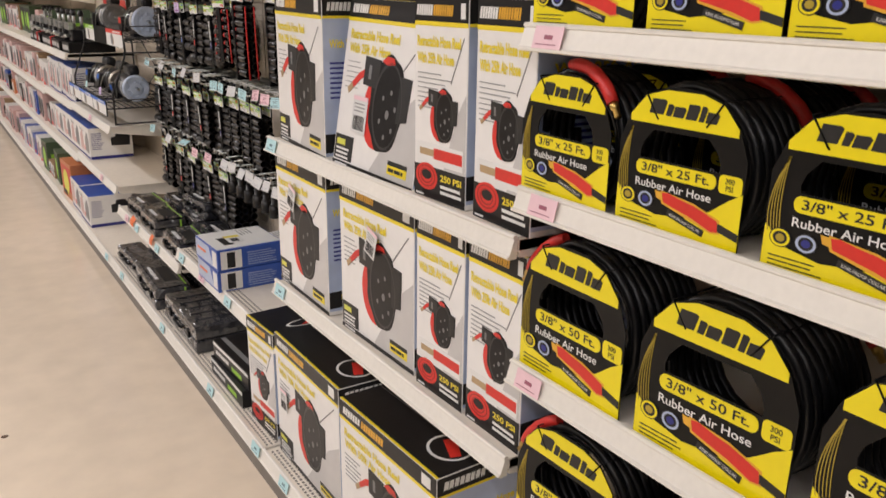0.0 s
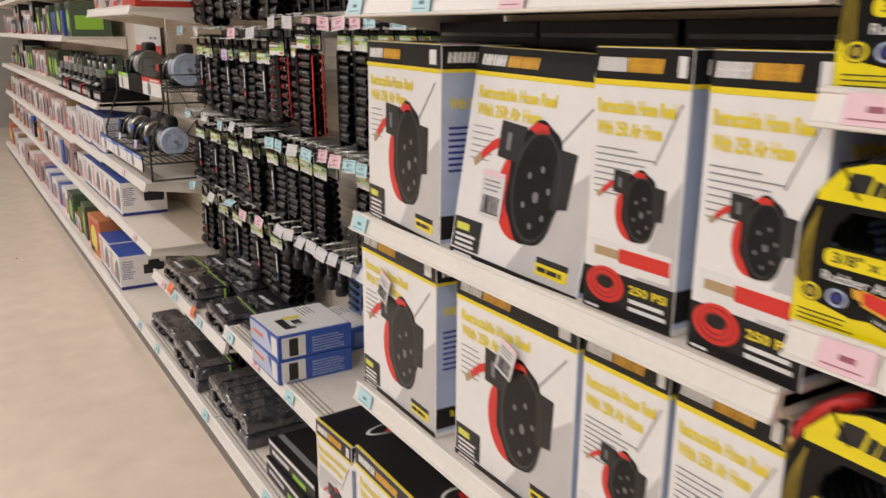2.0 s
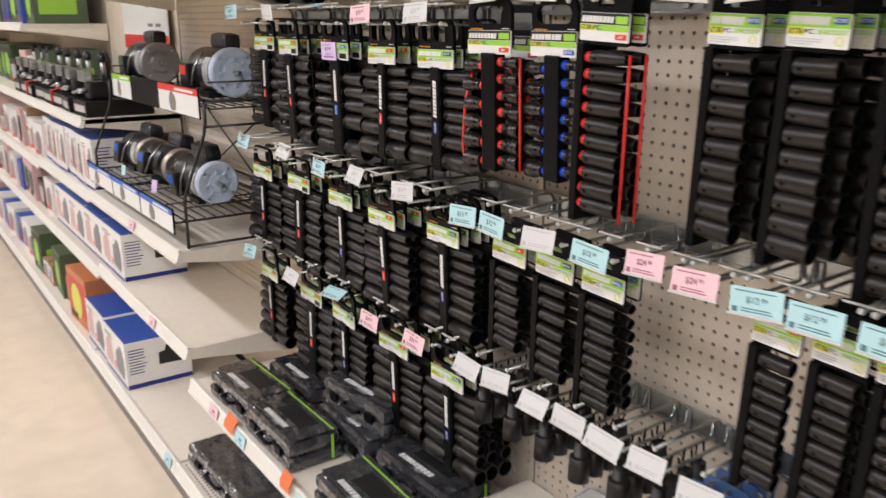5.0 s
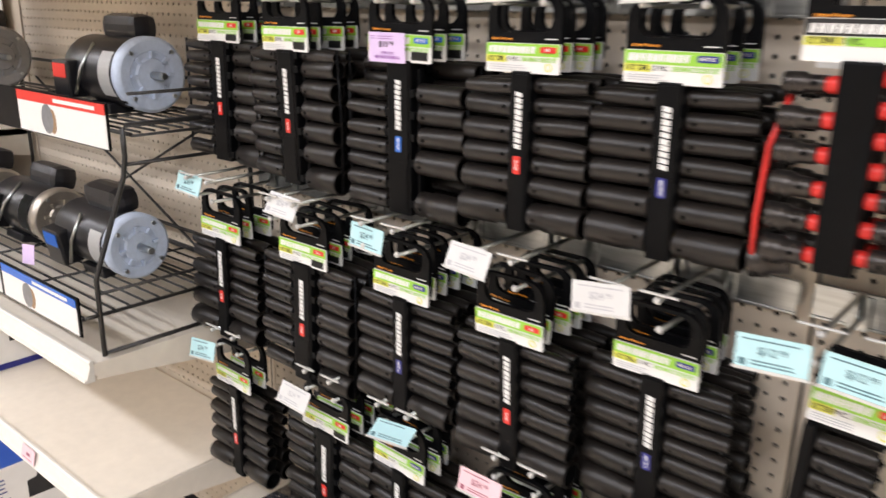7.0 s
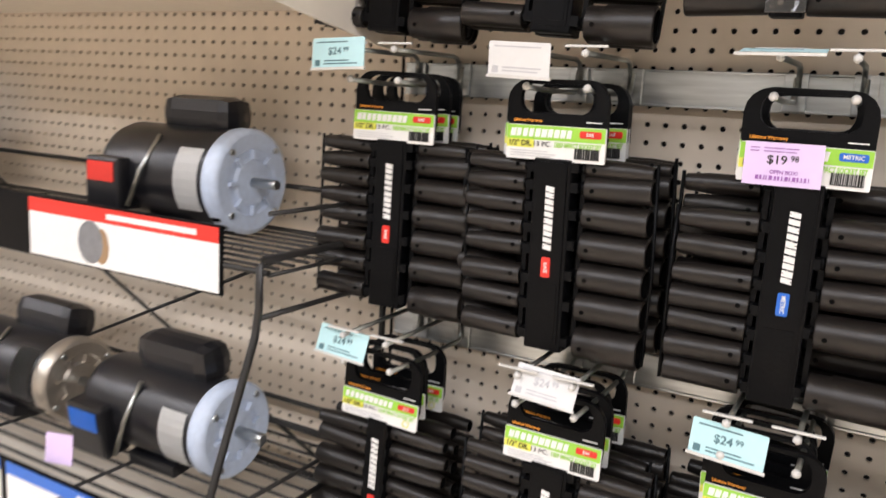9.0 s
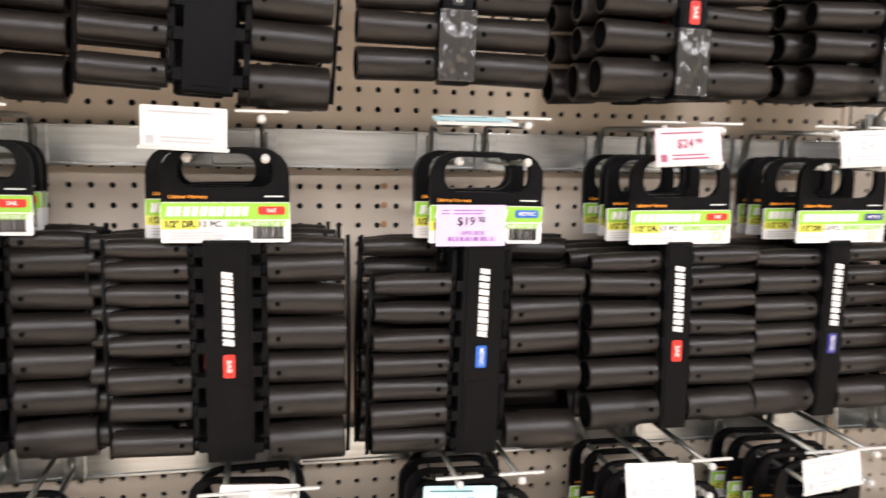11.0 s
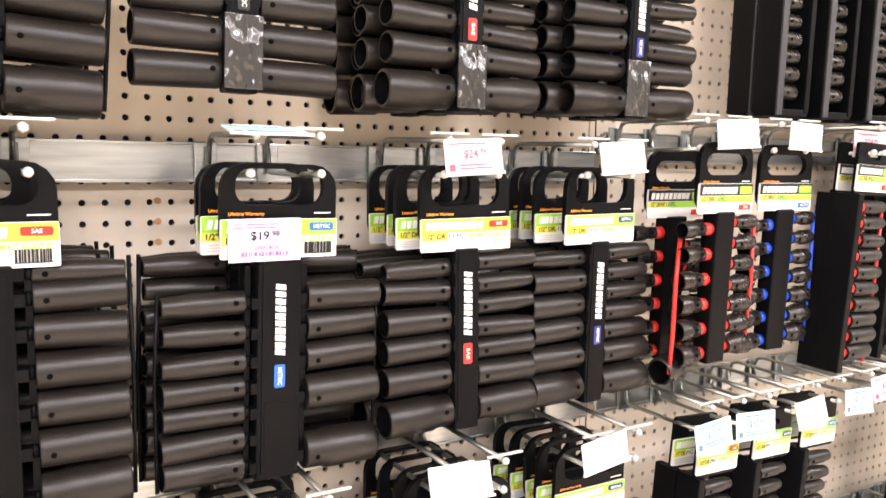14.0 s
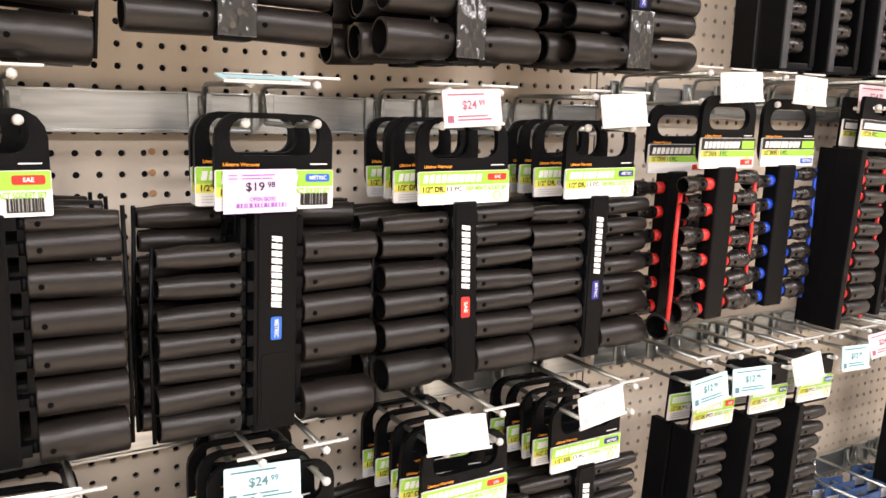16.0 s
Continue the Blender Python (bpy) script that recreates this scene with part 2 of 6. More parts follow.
def lettering(name, text, height, material, parent, face, u, v, lift, align="CENTER", width=0.0, turn=0.0, bold=0.0, label=""):
    """Words in the built-in font, u and v at the middle (or left end) of the line."""
    key = (text, align, bold)
    if key not in TEXTS:
        cu = bpy.data.curves.new("words", "FONT")
        cu.body, cu.size, cu.align_x, cu.align_y, cu.offset, cu.resolution_u = text, 1.0, align, "CENTER", bold, 3
        ob = bpy.data.objects.new("words", cu)
        scene.collection.objects.link(ob)
        me = bpy.data.meshes.new_from_object(ob.evaluated_get(bpy.context.evaluated_depsgraph_get()))
        bpy.data.objects.remove(ob)
        TEXTS[key] = me
    bm = bmesh.new()
    bm.from_mesh(TEXTS[key])
    xs = [vv.co.x for vv in bm.verts] or [0, 1]
    s = height / 0.72
    sx = width / (max(xs) - min(xs)) if width else s
    bm.transform(face @ shift(u, v, lift) @ Matrix.Rotation(radians(turn), 4, "Z") @ Matrix.Diagonal((sx, s, 1, 1)))
    return part(name, bm, material, parent, label)


def bars(face, u0, u1, v0, rows, pitch, height, lift, rng, ragged=0.35, gap=0.0):
    """Lines of unreadable print."""
    bms = []
    for k in range(rows):
        end = u1 - (u1 - u0) * ragged * rng.random()
        u = u0
        while u < end:
            w = min(end - u, (0.006 + 0.02 * rng.random()) if gap else end - u)
            bms.append(flat(rect(u, v0 - k * pitch, u + w, v0 - k * pitch + height), face, lift))
            u += w + (gap or 1)
    return join(*bms)


def barcode(face, u0, v0, u1, v1, lift, rng):
    """Printed bars on one thin foot line."""
    foot, u, tops = v0 + (v1 - v0) * 0.06, u0, []
    while u < u1 - 0.0004:
        w = min(rng.choice((0.0006, 0.0011, 0.0018)) * (u1 - u0) / 0.03, u1 - u - 0.0002)
        tops += [(u, foot), (u, v1), (u + w, v1), (u + w, foot)]
        u += w + rng.choice((0.0006, 0.0012)) * (u1 - u0) / 0.03
    return flat([(u0 - 0.0003, v0)] + [(a if k else a - 0.0001, b) for k, (a, b) in enumerate(tops)][::1] + [(u1 + 0.0003, foot), (u1 + 0.0003, v0)], face, lift)


def brand_blocks(face, u0, v0, u1, v1, lift, n, slant=0.0, rng=None):
    """One strip of plain notched slabs, joined by a hair line, in place of a trade name."""
    rng = rng or random.Random(n)
    step, h = (u1 - u0) / n, v1 - v0
    lean = slant or h * 0.16
    up, down = [], []
    for k in range(n):
        a, w, kind, d = u0 + k * step, step * rng.uniform(0.66, 0.84), rng.randrange(3), rng.uniform(0.12, 0.3)
        up += [(a, 0.53), (a, 1)] + ([(a + w * 0.36, 1), (a + w * 0.5, 1 - d), (a + w * 0.62, 1)] if kind == 1 else []) + [(a + w, 1), (a + w, 0.53)]
        down += [(a, 0.47), (a, 0)] + ([(a + w * 0.36, 0), (a + w * 0.5, d), (a + w * 0.62, 0)] if kind == 2 else []) + [(a + w, 0), (a + w, 0.47)]
    return flat([(p + lean * (q - 0.5), v0 + q * h) for p, q in up + down[::-1]], face, lift)


def tube(points, radius, n=8, caps=True):
    """A round bar or hose along a line of points."""
    bm = bmesh.new()
    pts = [Vector(p) for p in points]
    rings, up = [], None
    for k, p in enumerate(pts):
        d = (pts[min(k + 1, len(pts) - 1)] - pts[max(k - 1, 0)]).normalized()
        if up is None or abs(up.dot(d)) > 0.98:
            up = Vector((0, 0, 1)) if abs(d.z) < 0.9 else Vector((1, 0, 0))
        side = d.cross(up).normalized()
        up = side.cross(d).normalized()
        r = radius[k] if isinstance(radius, (list, tuple)) else radius
        rings.append([bm.verts.new(p + r * (math.cos(2 * math.pi * j / n) * side + math.sin(2 * math.pi * j / n) * up)) for j in range(n)])
    for a, b in zip(rings, rings[1:]):
        for j in range(n):
            f = bm.faces.new((a[j], a[(j + 1) % n], b[(j + 1) % n], b[j]))
            f.smooth = True
    if caps:
        bm.faces.new(rings[0])
        bm.faces.new(rings[-1])
    bmesh.ops.recalc_face_normals(bm, faces=bm.faces[:])
    return bm


def turned(profile, axis="y", n=20, m=None):
    """A turned body from (along, radius) pairs; smooth round, with its ends as they are given."""
    bm = bmesh.new()
    rings = []
    for a, r in profile:
        ring = []
        for k in range(n):
            c, s = r * math.cos(2 * math.pi * k / n), r * math.sin(2 * math.pi * k / n)
            ring.append(bm.verts.new({"y": (c, a, s), "x": (a, c, s), "z": (c, s, a)}[axis]))
        rings.append(ring)
    for (p, a), (q, b) in zip(zip(profile, rings), list(zip(profile, rings))[1:]):
        for k in range(n):
            f = bm.faces.new((a[k], a[(k + 1) % n], b[(k + 1) % n], b[k]))
            f.smooth = abs(q[0] - p[0]) > abs(q[1] - p[1]) * 0.5
    for end in (0, -1):
        if profile[end][1] > 1e-5:
            bm.faces.new(rings[end])
    bmesh.ops.recalc_face_normals(bm, faces=bm.faces[:])
    if m:
        bm.transform(m)
    return bm

# ---- the setting ----
BOARD_X = 1.765  # face of the pegboard
Y_END, Y_BACK, X_FAR = 17.0, -3.5, -5.2
tagged(part("floor", block(X_FAR, Y_BACK, -0.05, 2.2, Y_END, 0.0), FLOOR), "pale waxed shop floor with scuffs and specks", "floor", kind="structure")
tagged(part("ceiling", block(X_FAR, Y_BACK, CEILING, 2.2, Y_END, CEILING + 0.1), CEIL), "plain pale ceiling above the aisle", "ceiling", kind="structure")
tagged(part("wall_west", block(X_FAR - 0.1, Y_BACK, 0, X_FAR, Y_END, CEILING), WALL), "plain pale wall closing the aisle", "wall", kind="structure")
tagged(part("wall_east", block(2.2, Y_BACK, 0, 2.3, Y_END, CEILING), WALL), "plain pale wall behind the shelving", "wall", kind="structure")
tagged(part("wall_north", block(X_FAR, Y_END, 0, 2.2, Y_END + 0.1, CEILING), WALL), "plain pale wall at the aisle's end", "wall", kind="structure")
tagged(part("wall_south", block(X_FAR, Y_BACK - 0.1, 0, 2.2, Y_BACK, CEILING), WALL), "plain pale wall behind the start", "wall", kind="structure")
fixture = thing("ceiling_light", "long white fluorescent fixture under the ceiling", "ceiling light", "lights along the aisle")
part("housing", block(-0.16, -1.2, -0.07, 0.16, 1.2, 0.0, 0.01), CAPW, fixture)
part("diffuser", block(-0.13, -1.17, -0.1, 0.13, 1.17, -0.072, 0.008), TUBE, fixture, "glowing diffuser")
# Fixtures for both lamp rows, the added far row too.
place(fixture, [shift(lx, ly, CEILING) for lx, ly in LAMP_ROWS])


# ---- shelving bays ----
PITCH = 0.0254


def perforated(y0, y1, z0, z1):
    """Pegboard sheet with real round holes, an inch apart."""
    ny, nz = int((y1 - y0) / PITCH), int((z1 - z0) / PITCH)
    oy = y0 + ((y1 - y0) - ny * PITCH) / 2
    r, n, h = 0.0041, 8, PITCH / 2
    square = [(h, 0), (h, h), (0, h), (-h, h), (-h, 0), (-h, -h), (0, -h), (h, -h)]
    circle = [(r * math.cos(2 * math.pi * k / n), r * math.sin(2 * math.pi * k / n)) for k in range(n)]
    verts, faces, shared = [], [], {}
    for i in range(ny):
        for j in range(nz):
            cy, cz = oy + (i + 0.5) * PITCH, z0 + (j + 0.5) * PITCH
            rim = []
            for u, v in square:
                key = (2 * i + round(u / h), 2 * j + round(v / h))
                if key not in shared:
                    shared[key] = len(verts)
                    verts.append((0, cy + u, cz + v))
                rim.append(shared[key])
            b = len(verts)
            verts += [(0, cy + u, cz + v) for u, v in circle] + [(0.005, cy + u, cz + v) for u, v in circle]
            for k in range(n):
                m = (k + 1) % n
                faces += [(rim[k], b + k, b + m, rim[m]), (b + k, b + n + k, b + n + m, b + m)]
    me = bpy.data.meshes.new("pegboard")
    me.from_pydata(verts, [], faces)
    return me


def lip_profile(y0, y1, z, x, tilt=0.012, high=0.046):
    """The price channel on a shelf's front: a tilted strip with rolled edges."""
    prof = [(0.006, 0.0), (0.0, 0.0), (-0.004, -0.003), (-0.004, -0.006), (-0.001, -0.008), (-0.001 - tilt * 0.8, -high + 0.008), (-0.004 - tilt, -high + 0.006), (-0.004 - tilt, -high + 0.002), (-tilt, -high), (0.006, -high)]
    bm = bmesh.new()
    ends = [[bm.verts.new((x + a, y, z + b)) for a, b in prof] for y in (y0, y1)]
    n = len(prof)
    for k in range(n):
        bm.faces.new((ends[0][k], ends[0][(k + 1) % n], ends[1][(k + 1) % n], ends[1][k]))
    bm.faces.new(ends[0])
    bm.faces.new(ends[1])
    bmesh.ops.recalc_face_normals(bm, faces=bm.faces[:])
    return bm


def shelf(y0, y1, z, x=1.31, deck=CREAM, base=False, slots=False):
    ob = thing("base_shelf" if base else "shelf", "cream steel base deck above a dark kick plate" if base else "cream steel shelf with a white price channel", "shelf", "gondola shelves")
    bms = [block(x + 0.006, y0 + 0.003, z - 0.03, BOARD_X - 0.012, y1 - 0.003, z - 0.004, 0.003)]
    part("deck", join(*bms), deck, ob)
    part("price_channel", lip_profile(y0 + 0.002, y1 - 0.002, z + 0.004, x), LIPW, ob, "white price channel")
    for ya in (y0 + 0.003, y1 - 0.009):
        bm = flat([(x + 0.012, z - 0.004), (BOARD_X - 0.012, z - 0.004), (BOARD_X - 0.012, z - 0.1), (x + 0.05, z - 0.044), (x + 0.012, z - 0.04)], SIDE, 0.006)
        bm.transform(shift(0, ya + 0.006, 0))
        part("end_bracket", bm, deck, ob)
    if slots:
        cuts = []
        for r in range(3):
            y = y0 + 0.02
            while y < y1 - 0.03:
                cuts.append(flat(rect(x + 0.02 + r * 0.016, y, x + 0.027 + r * 0.016, y + 0.009), Matrix.Identity(4), 0.0012))
                y += 0.018
        bm = join(*cuts)
        bm.transform(shift(0, 0, z - 0.004))
        tagged(part("slotted_strip", bm, KICK, ob, "strip of dark slots"), kind="stuff")
    if base:
        part("kick_plate", block(x + 0.012, y0, 0.0, x + 0.02, y1, z - 0.043), KICK, ob, "dark kick plate")
        part("body", block(x + 0.02, y0 + 0.003, 0.0, BOARD_X - 0.012, y1 - 0.003, z - 0.031), KICK, ob)
    return ob


BAYS = [-0.92, 0.30, 1.53, 2.755, 3.945, 5.17, 6.39, 7.61, 8.83, 10.05, 11.27, 12.49, 13.71]
for k, (ya, yb) in enumerate(zip(BAYS, BAYS[1:])):
    wall = thing("pegboard_panel", "beige steel pegboard back of the shelving", "pegboard", "pegboard backs", "structure")
    if 2.7 < ya < 6.3:
        sheet = part("sheet", perforated(ya + 0.002, yb - 0.002, 0.16, 2.2), PEG, wall)
        sheet.location.x = BOARD_X
        # Near-black sheet that paints the shade seen through the holes.
        part("backing", block(BOARD_X + 0.006, ya, 0.1, BOARD_X + 0.03, yb, 2.2), HOLE_SHADE, wall)
    else:
        part("sheet", block(BOARD_X, ya + 0.002, 0.1, BOARD_X + 0.03, yb - 0.002, 2.2), PEG, wall)
    tagged(part("upright", block(BOARD_X - 0.003, ya - 0.006, 0.0, BOARD_X + 0.03, ya + 0.006, 2.22, 0.002), PEG), "narrow beige steel upright between two bays", "upright", "uprights", "structure")
    shelf(ya, yb, 0.145, 1.235, base=True, slots=1.5 < ya < 5)
# the orange plugs in one column of holes
for k in range(9):
    plug = turned([(-0.002, 0.0), (-0.002, 0.0042), (0.003, 0.0042)], "x", 10, shift(BOARD_X, 4.6375, 1.598 - 0.0254 * k - 0.001))
    tagged(part("hole_plug", plug, mat("orange_plug", (0.55, 0.3, 0.14), 0.6)), "small orange plug in the pegboard", "plug", "hole plugs")

SHELVES = [
    (7.61, 8.83, 1.97), (8.83, 10.05, 1.97), (10.05, 11.27, 1.97), (11.27, 12.49, 1.97), (12.49, 13.71, 1.97),
    (0.30, 1.53, 1.578), (0.30, 1.53, 1.298), (0.30, 1.53, 0.960), (0.30, 1.53, 0.610), (0.30, 1.53, 1.95),
    (1.53, 2.755, 1.712), (1.53, 2.755, 1.203), (1.53, 2.755, 0.742),
    (2.755, 3.945, 0.520), (3.945, 5.17, 0.440),
    (5.17, 6.39, 0.890), (5.17, 6.39, 0.548),
    (6.39, 7.61, 1.205), (6.39, 7.61, 0.875), (6.39, 7.61, 0.520),
    (7.61, 8.83, 1.205), (7.61, 8.83, 0.850), (7.61, 8.83, 0.520), (7.61, 8.83, 1.60),
    (8.83, 10.05, 1.205), (8.83, 10.05, 0.850), (8.83, 10.05, 0.520), (8.83, 10.05, 1.60),
    (10.05, 11.27, 1.205), (10.05, 11.27, 0.850), (10.05, 11.27, 0.520), (10.05, 11.27, 1.60),
    (11.27, 12.49, 1.205), (11.27, 12.49, 0.850), (11.27, 12.49, 0.520), (11.27, 12.49, 1.60), (12.49, 13.71, 1.60), (12.49, 13.71, 1.205), (12.49, 13.71, 0.850), (12.49, 13.71, 0.52),
]
for ya, yb, z in SHELVES:
    shelf(ya, yb, z, slots=z == 0.52 and ya < 3)


shelf(5.17, 6.39, 1.755)


# ---- reel cartons ----
def reel_picture(parent, face, cu, cv, s, lift, rng):
    """The printed picture of a hose reel: black drum, red hose, bracket and bolts."""
    def at(*pts):
        return [(cu + a * s, cv + b * s) for a, b in pts]

    reel = part("reel_picture", flat([(cu + 0.04 * s + 0.205 * s * (1 + 0.045 * math.cos(7 * a)) * math.cos(a), cv + 0.317 * s * (1 + 0.03 * math.cos(7 * a + 1)) * math.sin(a)) for a in [2 * math.pi * k / 42 for k in range(42)]], face, lift + 0.0012), REELK, parent, "printed picture of a black hose reel")
    part("rim_print", ring_plate(oval(cu + 0.055 * s, cv - 0.01 * s, 0.178 * s, 0.285 * s, 28), oval(cu + 0.06 * s, cv - 0.012 * s, 0.163 * s, 0.266 * s, 28), face, lift + 0.0015), mat("dark_grey_print", (0.028, 0.027, 0.027), 0.34), reel)
    part("hose_print", flat(oval(cu - 0.05 * s, cv - 0.06 * s, 0.19 * s, 0.25 * s, 32), face, lift + 0.0008), RED, reel, "red hose in the picture")
    part("bracket_print", flat(at((-0.275, 0.29), (-0.075, 0.275), (-0.085, 0.085), (-0.275, 0.1)), face, lift + 0.0014), INK, reel)
    part("bracket_slot_print", flat(at((-0.215, 0.235), (-0.18, 0.232), (-0.18, 0.14), (-0.215, 0.142)), face, lift + 0.0017), GREYINK, reel)
    part("bracket_print", flat(at((0.18, 0.2), (0.31, 0.19), (0.3, -0.08), (0.18, -0.1)), face, lift + 0.0013), INK, reel)
    part("hose_end_print", flat(at((-0.27, 0.2), (-0.33, 0.175), (-0.42, 0.1), (-0.4, 0.065), (-0.32, 0.125), (-0.27, 0.15)), face, lift + 0.0012), RED, reel)
    part("fitting_print", flat(at((-0.42, 0.1), (-0.475, 0.055), (-0.455, 0.02), (-0.4, 0.065)), face, lift + 0.0014), mat("brass_print", (0.46, 0.32, 0.17), 0.4), reel)
    part("red_cap_print", flat(at((-0.06, 0.275), (0.0, 0.31), (0.08, 0.3), (0.1, 0.26), (0.0, 0.25)), face, lift + 0.0015), RED, reel)
    for a in (0.3, 1.3, 2.4, 3.5, 4.6, 5.6):
        part("bolt_print", flat(oval(cu + 0.07 * s + 0.09 * s * math.cos(a), cv - 0.06 * s + 0.15 * s * math.sin(a), 0.013 * s, 0.018 * s, 8), face, lift + 0.0017), GREYINK, reel)
    part("hub_print", flat(oval(cu + 0.07 * s, cv - 0.06 * s, 0.022 * s, 0.03 * s, 10), face, lift + 0.0017), GREYINK, reel)


def reel_face(ob, face, w, h, feet, wide, rng):
    """One printed face of a reel carton, w wide and h high, from its lower left corner."""
    part("grey_wedge", flat([(w * 0.48, h * 0.03), (w - 0.003, h * 0.03), (w - 0.003, h * 0.56), (w * 0.84, h * 0.46), (w * 0.7, h * 0.3)], face, 0.0007), BOXG, ob, "grey printed wedge")
    part("header_band", flat(rect(0.001, h * 0.885, w - 0.001, h - 0.001), face, 0.0009), BOXK, ob, "black header band")
    part("stripe", flat(rect(0.001, h * 0.866, w - 0.001, h * 0.887), face, 0.0012), BOXY, ob, "yellow stripe")
    part("maker_mark", brand_blocks(face, w * 0.05, h * 0.915, w * (0.25 if wide else 0.36), h * 0.965, 0.0014, 7, 0, rng), WHITEC, ob)
    part("maker_mark", brand_blocks(face, w * (0.26 if wide else 0.37), h * 0.915, w * (0.5 if wide else 0.74), h * 0.965, 0.0014, 9, 0, rng), GOLD, ob)
    part("up_mark", flat(rect(w * 0.87, h * 0.905, w * 0.95, h * 0.975), face, 0.0014), WHITEC, ob)
    th = h * (0.055 if wide else 0.05)
    tw = w * (0.6 if wide else 0.82)
    lettering("title", "Retractable Hose Reel", th, BOXY, ob, face, w * 0.06 + tw / 2, h * 0.79, 0.0016, width=tw, bold=0.03)
    lettering("title", "With %dft Air Hose" % feet, th, BOXY, ob, face, w * 0.06 + tw * 0.43, h * 0.71, 0.0016, width=tw * 0.85, bold=0.03)
    part("cable_line", flat([(w * 0.93, h * 0.82), (w * 0.937, h * 0.817), (w * 0.712, h * 0.6), (w * 0.705, h * 0.605)], face, 0.0011), GREYINK, ob)
    if wide:
        part("small_print", bars(face, w * 0.06, w * 0.26, h * 0.63, 6, h * 0.03, h * 0.0045, 0.0014, rng), PALEINK, ob)
        reel_picture(ob, face, w * 0.555, h * 0.43, h * 0.86, 0.001, rng)
        part("badge", flat(rect(w * 0.015, h * 0.04, w * 0.25, h * 0.19), face, 0.0014), INK, ob, "black badge")
        part("badge_print", flat(rect(w * 0.04, h * 0.13, w * 0.15, h * 0.165), face, 0.0018), YELLOWT, ob)
        part("badge_print", bars(face, w * 0.04, w * 0.23, h * 0.1, 3, h * 0.025, h * 0.013, 0.0018, rng, 0.2), WHITEC, ob)
        part("yellow_tag", flat(rect(w * 0.7, h * 0.06, w * 0.92, h * 0.11), face, 0.0016), BOXY, ob)
        part("yellow_tag_print", bars(face, w * 0.715, w * 0.9, h * 0.075, 1, 0.01, h * 0.02, 0.002, rng, 0.1, 0.003), INK, ob)
        part("tag_band", flat(rect(w * 0.7, h * 0.11, w * 0.92, h * 0.135), face, 0.0016), INK, ob)
    else:
        part("small_print", bars(face, w * 0.07, w * 0.72, h * 0.635, 8, h * 0.024, h * 0.0045, 0.0014, rng, 0.4), PALEINK, ob)
        reel_picture(ob, face, w * 0.55, h * 0.44, h * 0.42, 0.001, rng)
        part("hose_panel", flat(rect(w * 0.05, h * 0.185, w * 0.95, h * 0.29), face, 0.0012), WHITEC, ob)
        part("hose_photo", flat(rect(w * 0.4, h * 0.215, w * 0.94, h * 0.27), face, 0.0016), RED, ob)
        part("fitting_photo", flat(rect(w * 0.12, h * 0.225, w * 0.4, h * 0.26), face, 0.0016), mat("brass_print", (0.46, 0.32, 0.17), 0.4), ob)
        part("lower_band", flat(rect(0.001, h * 0.03, w - 0.001, h * 0.17), face, 0.0012), BOXK, ob)
        part("hose_coil_photo", ring_plate(oval(w * 0.26, h * 0.115, w * 0.22, h * 0.07, 20), oval(w * 0.26, h * 0.125, w * 0.1, h * 0.025, 20), face, 0.0018), RED, ob, "printed red hose coil")
        for q in (0.55, 0.8):
            part("coil_line", ring_plate(oval(w * 0.26, h * 0.117, w * 0.22 * q, h * 0.07 * q, 20), oval(w * 0.26, h * 0.118, w * 0.22 * q - 0.002, h * 0.07 * q - 0.002, 20), face, 0.0023), DARKRED, ob)
        lettering("pressure", "250 PSI", h * 0.032, BOXY, ob, face, w * 0.74, h * 0.125, 0.002, width=w * 0.4, bold=0.03)
        part("pressure_print", bars(face, w * 0.54, w * 0.94, h * 0.075, 2, h * 0.03, h * 0.015, 0.002, rng, 0.1), WHITEC, ob)
    part("foot_band", flat(rect(0.001, 0.001, w - 0.001, h * 0.03), face, 0.001), BOXK, ob)
    part("foot_print", flat(rect(w * 0.04, h * 0.01, w * 0.2, h * 0.02), face, 0.0014), WHITEC, ob)


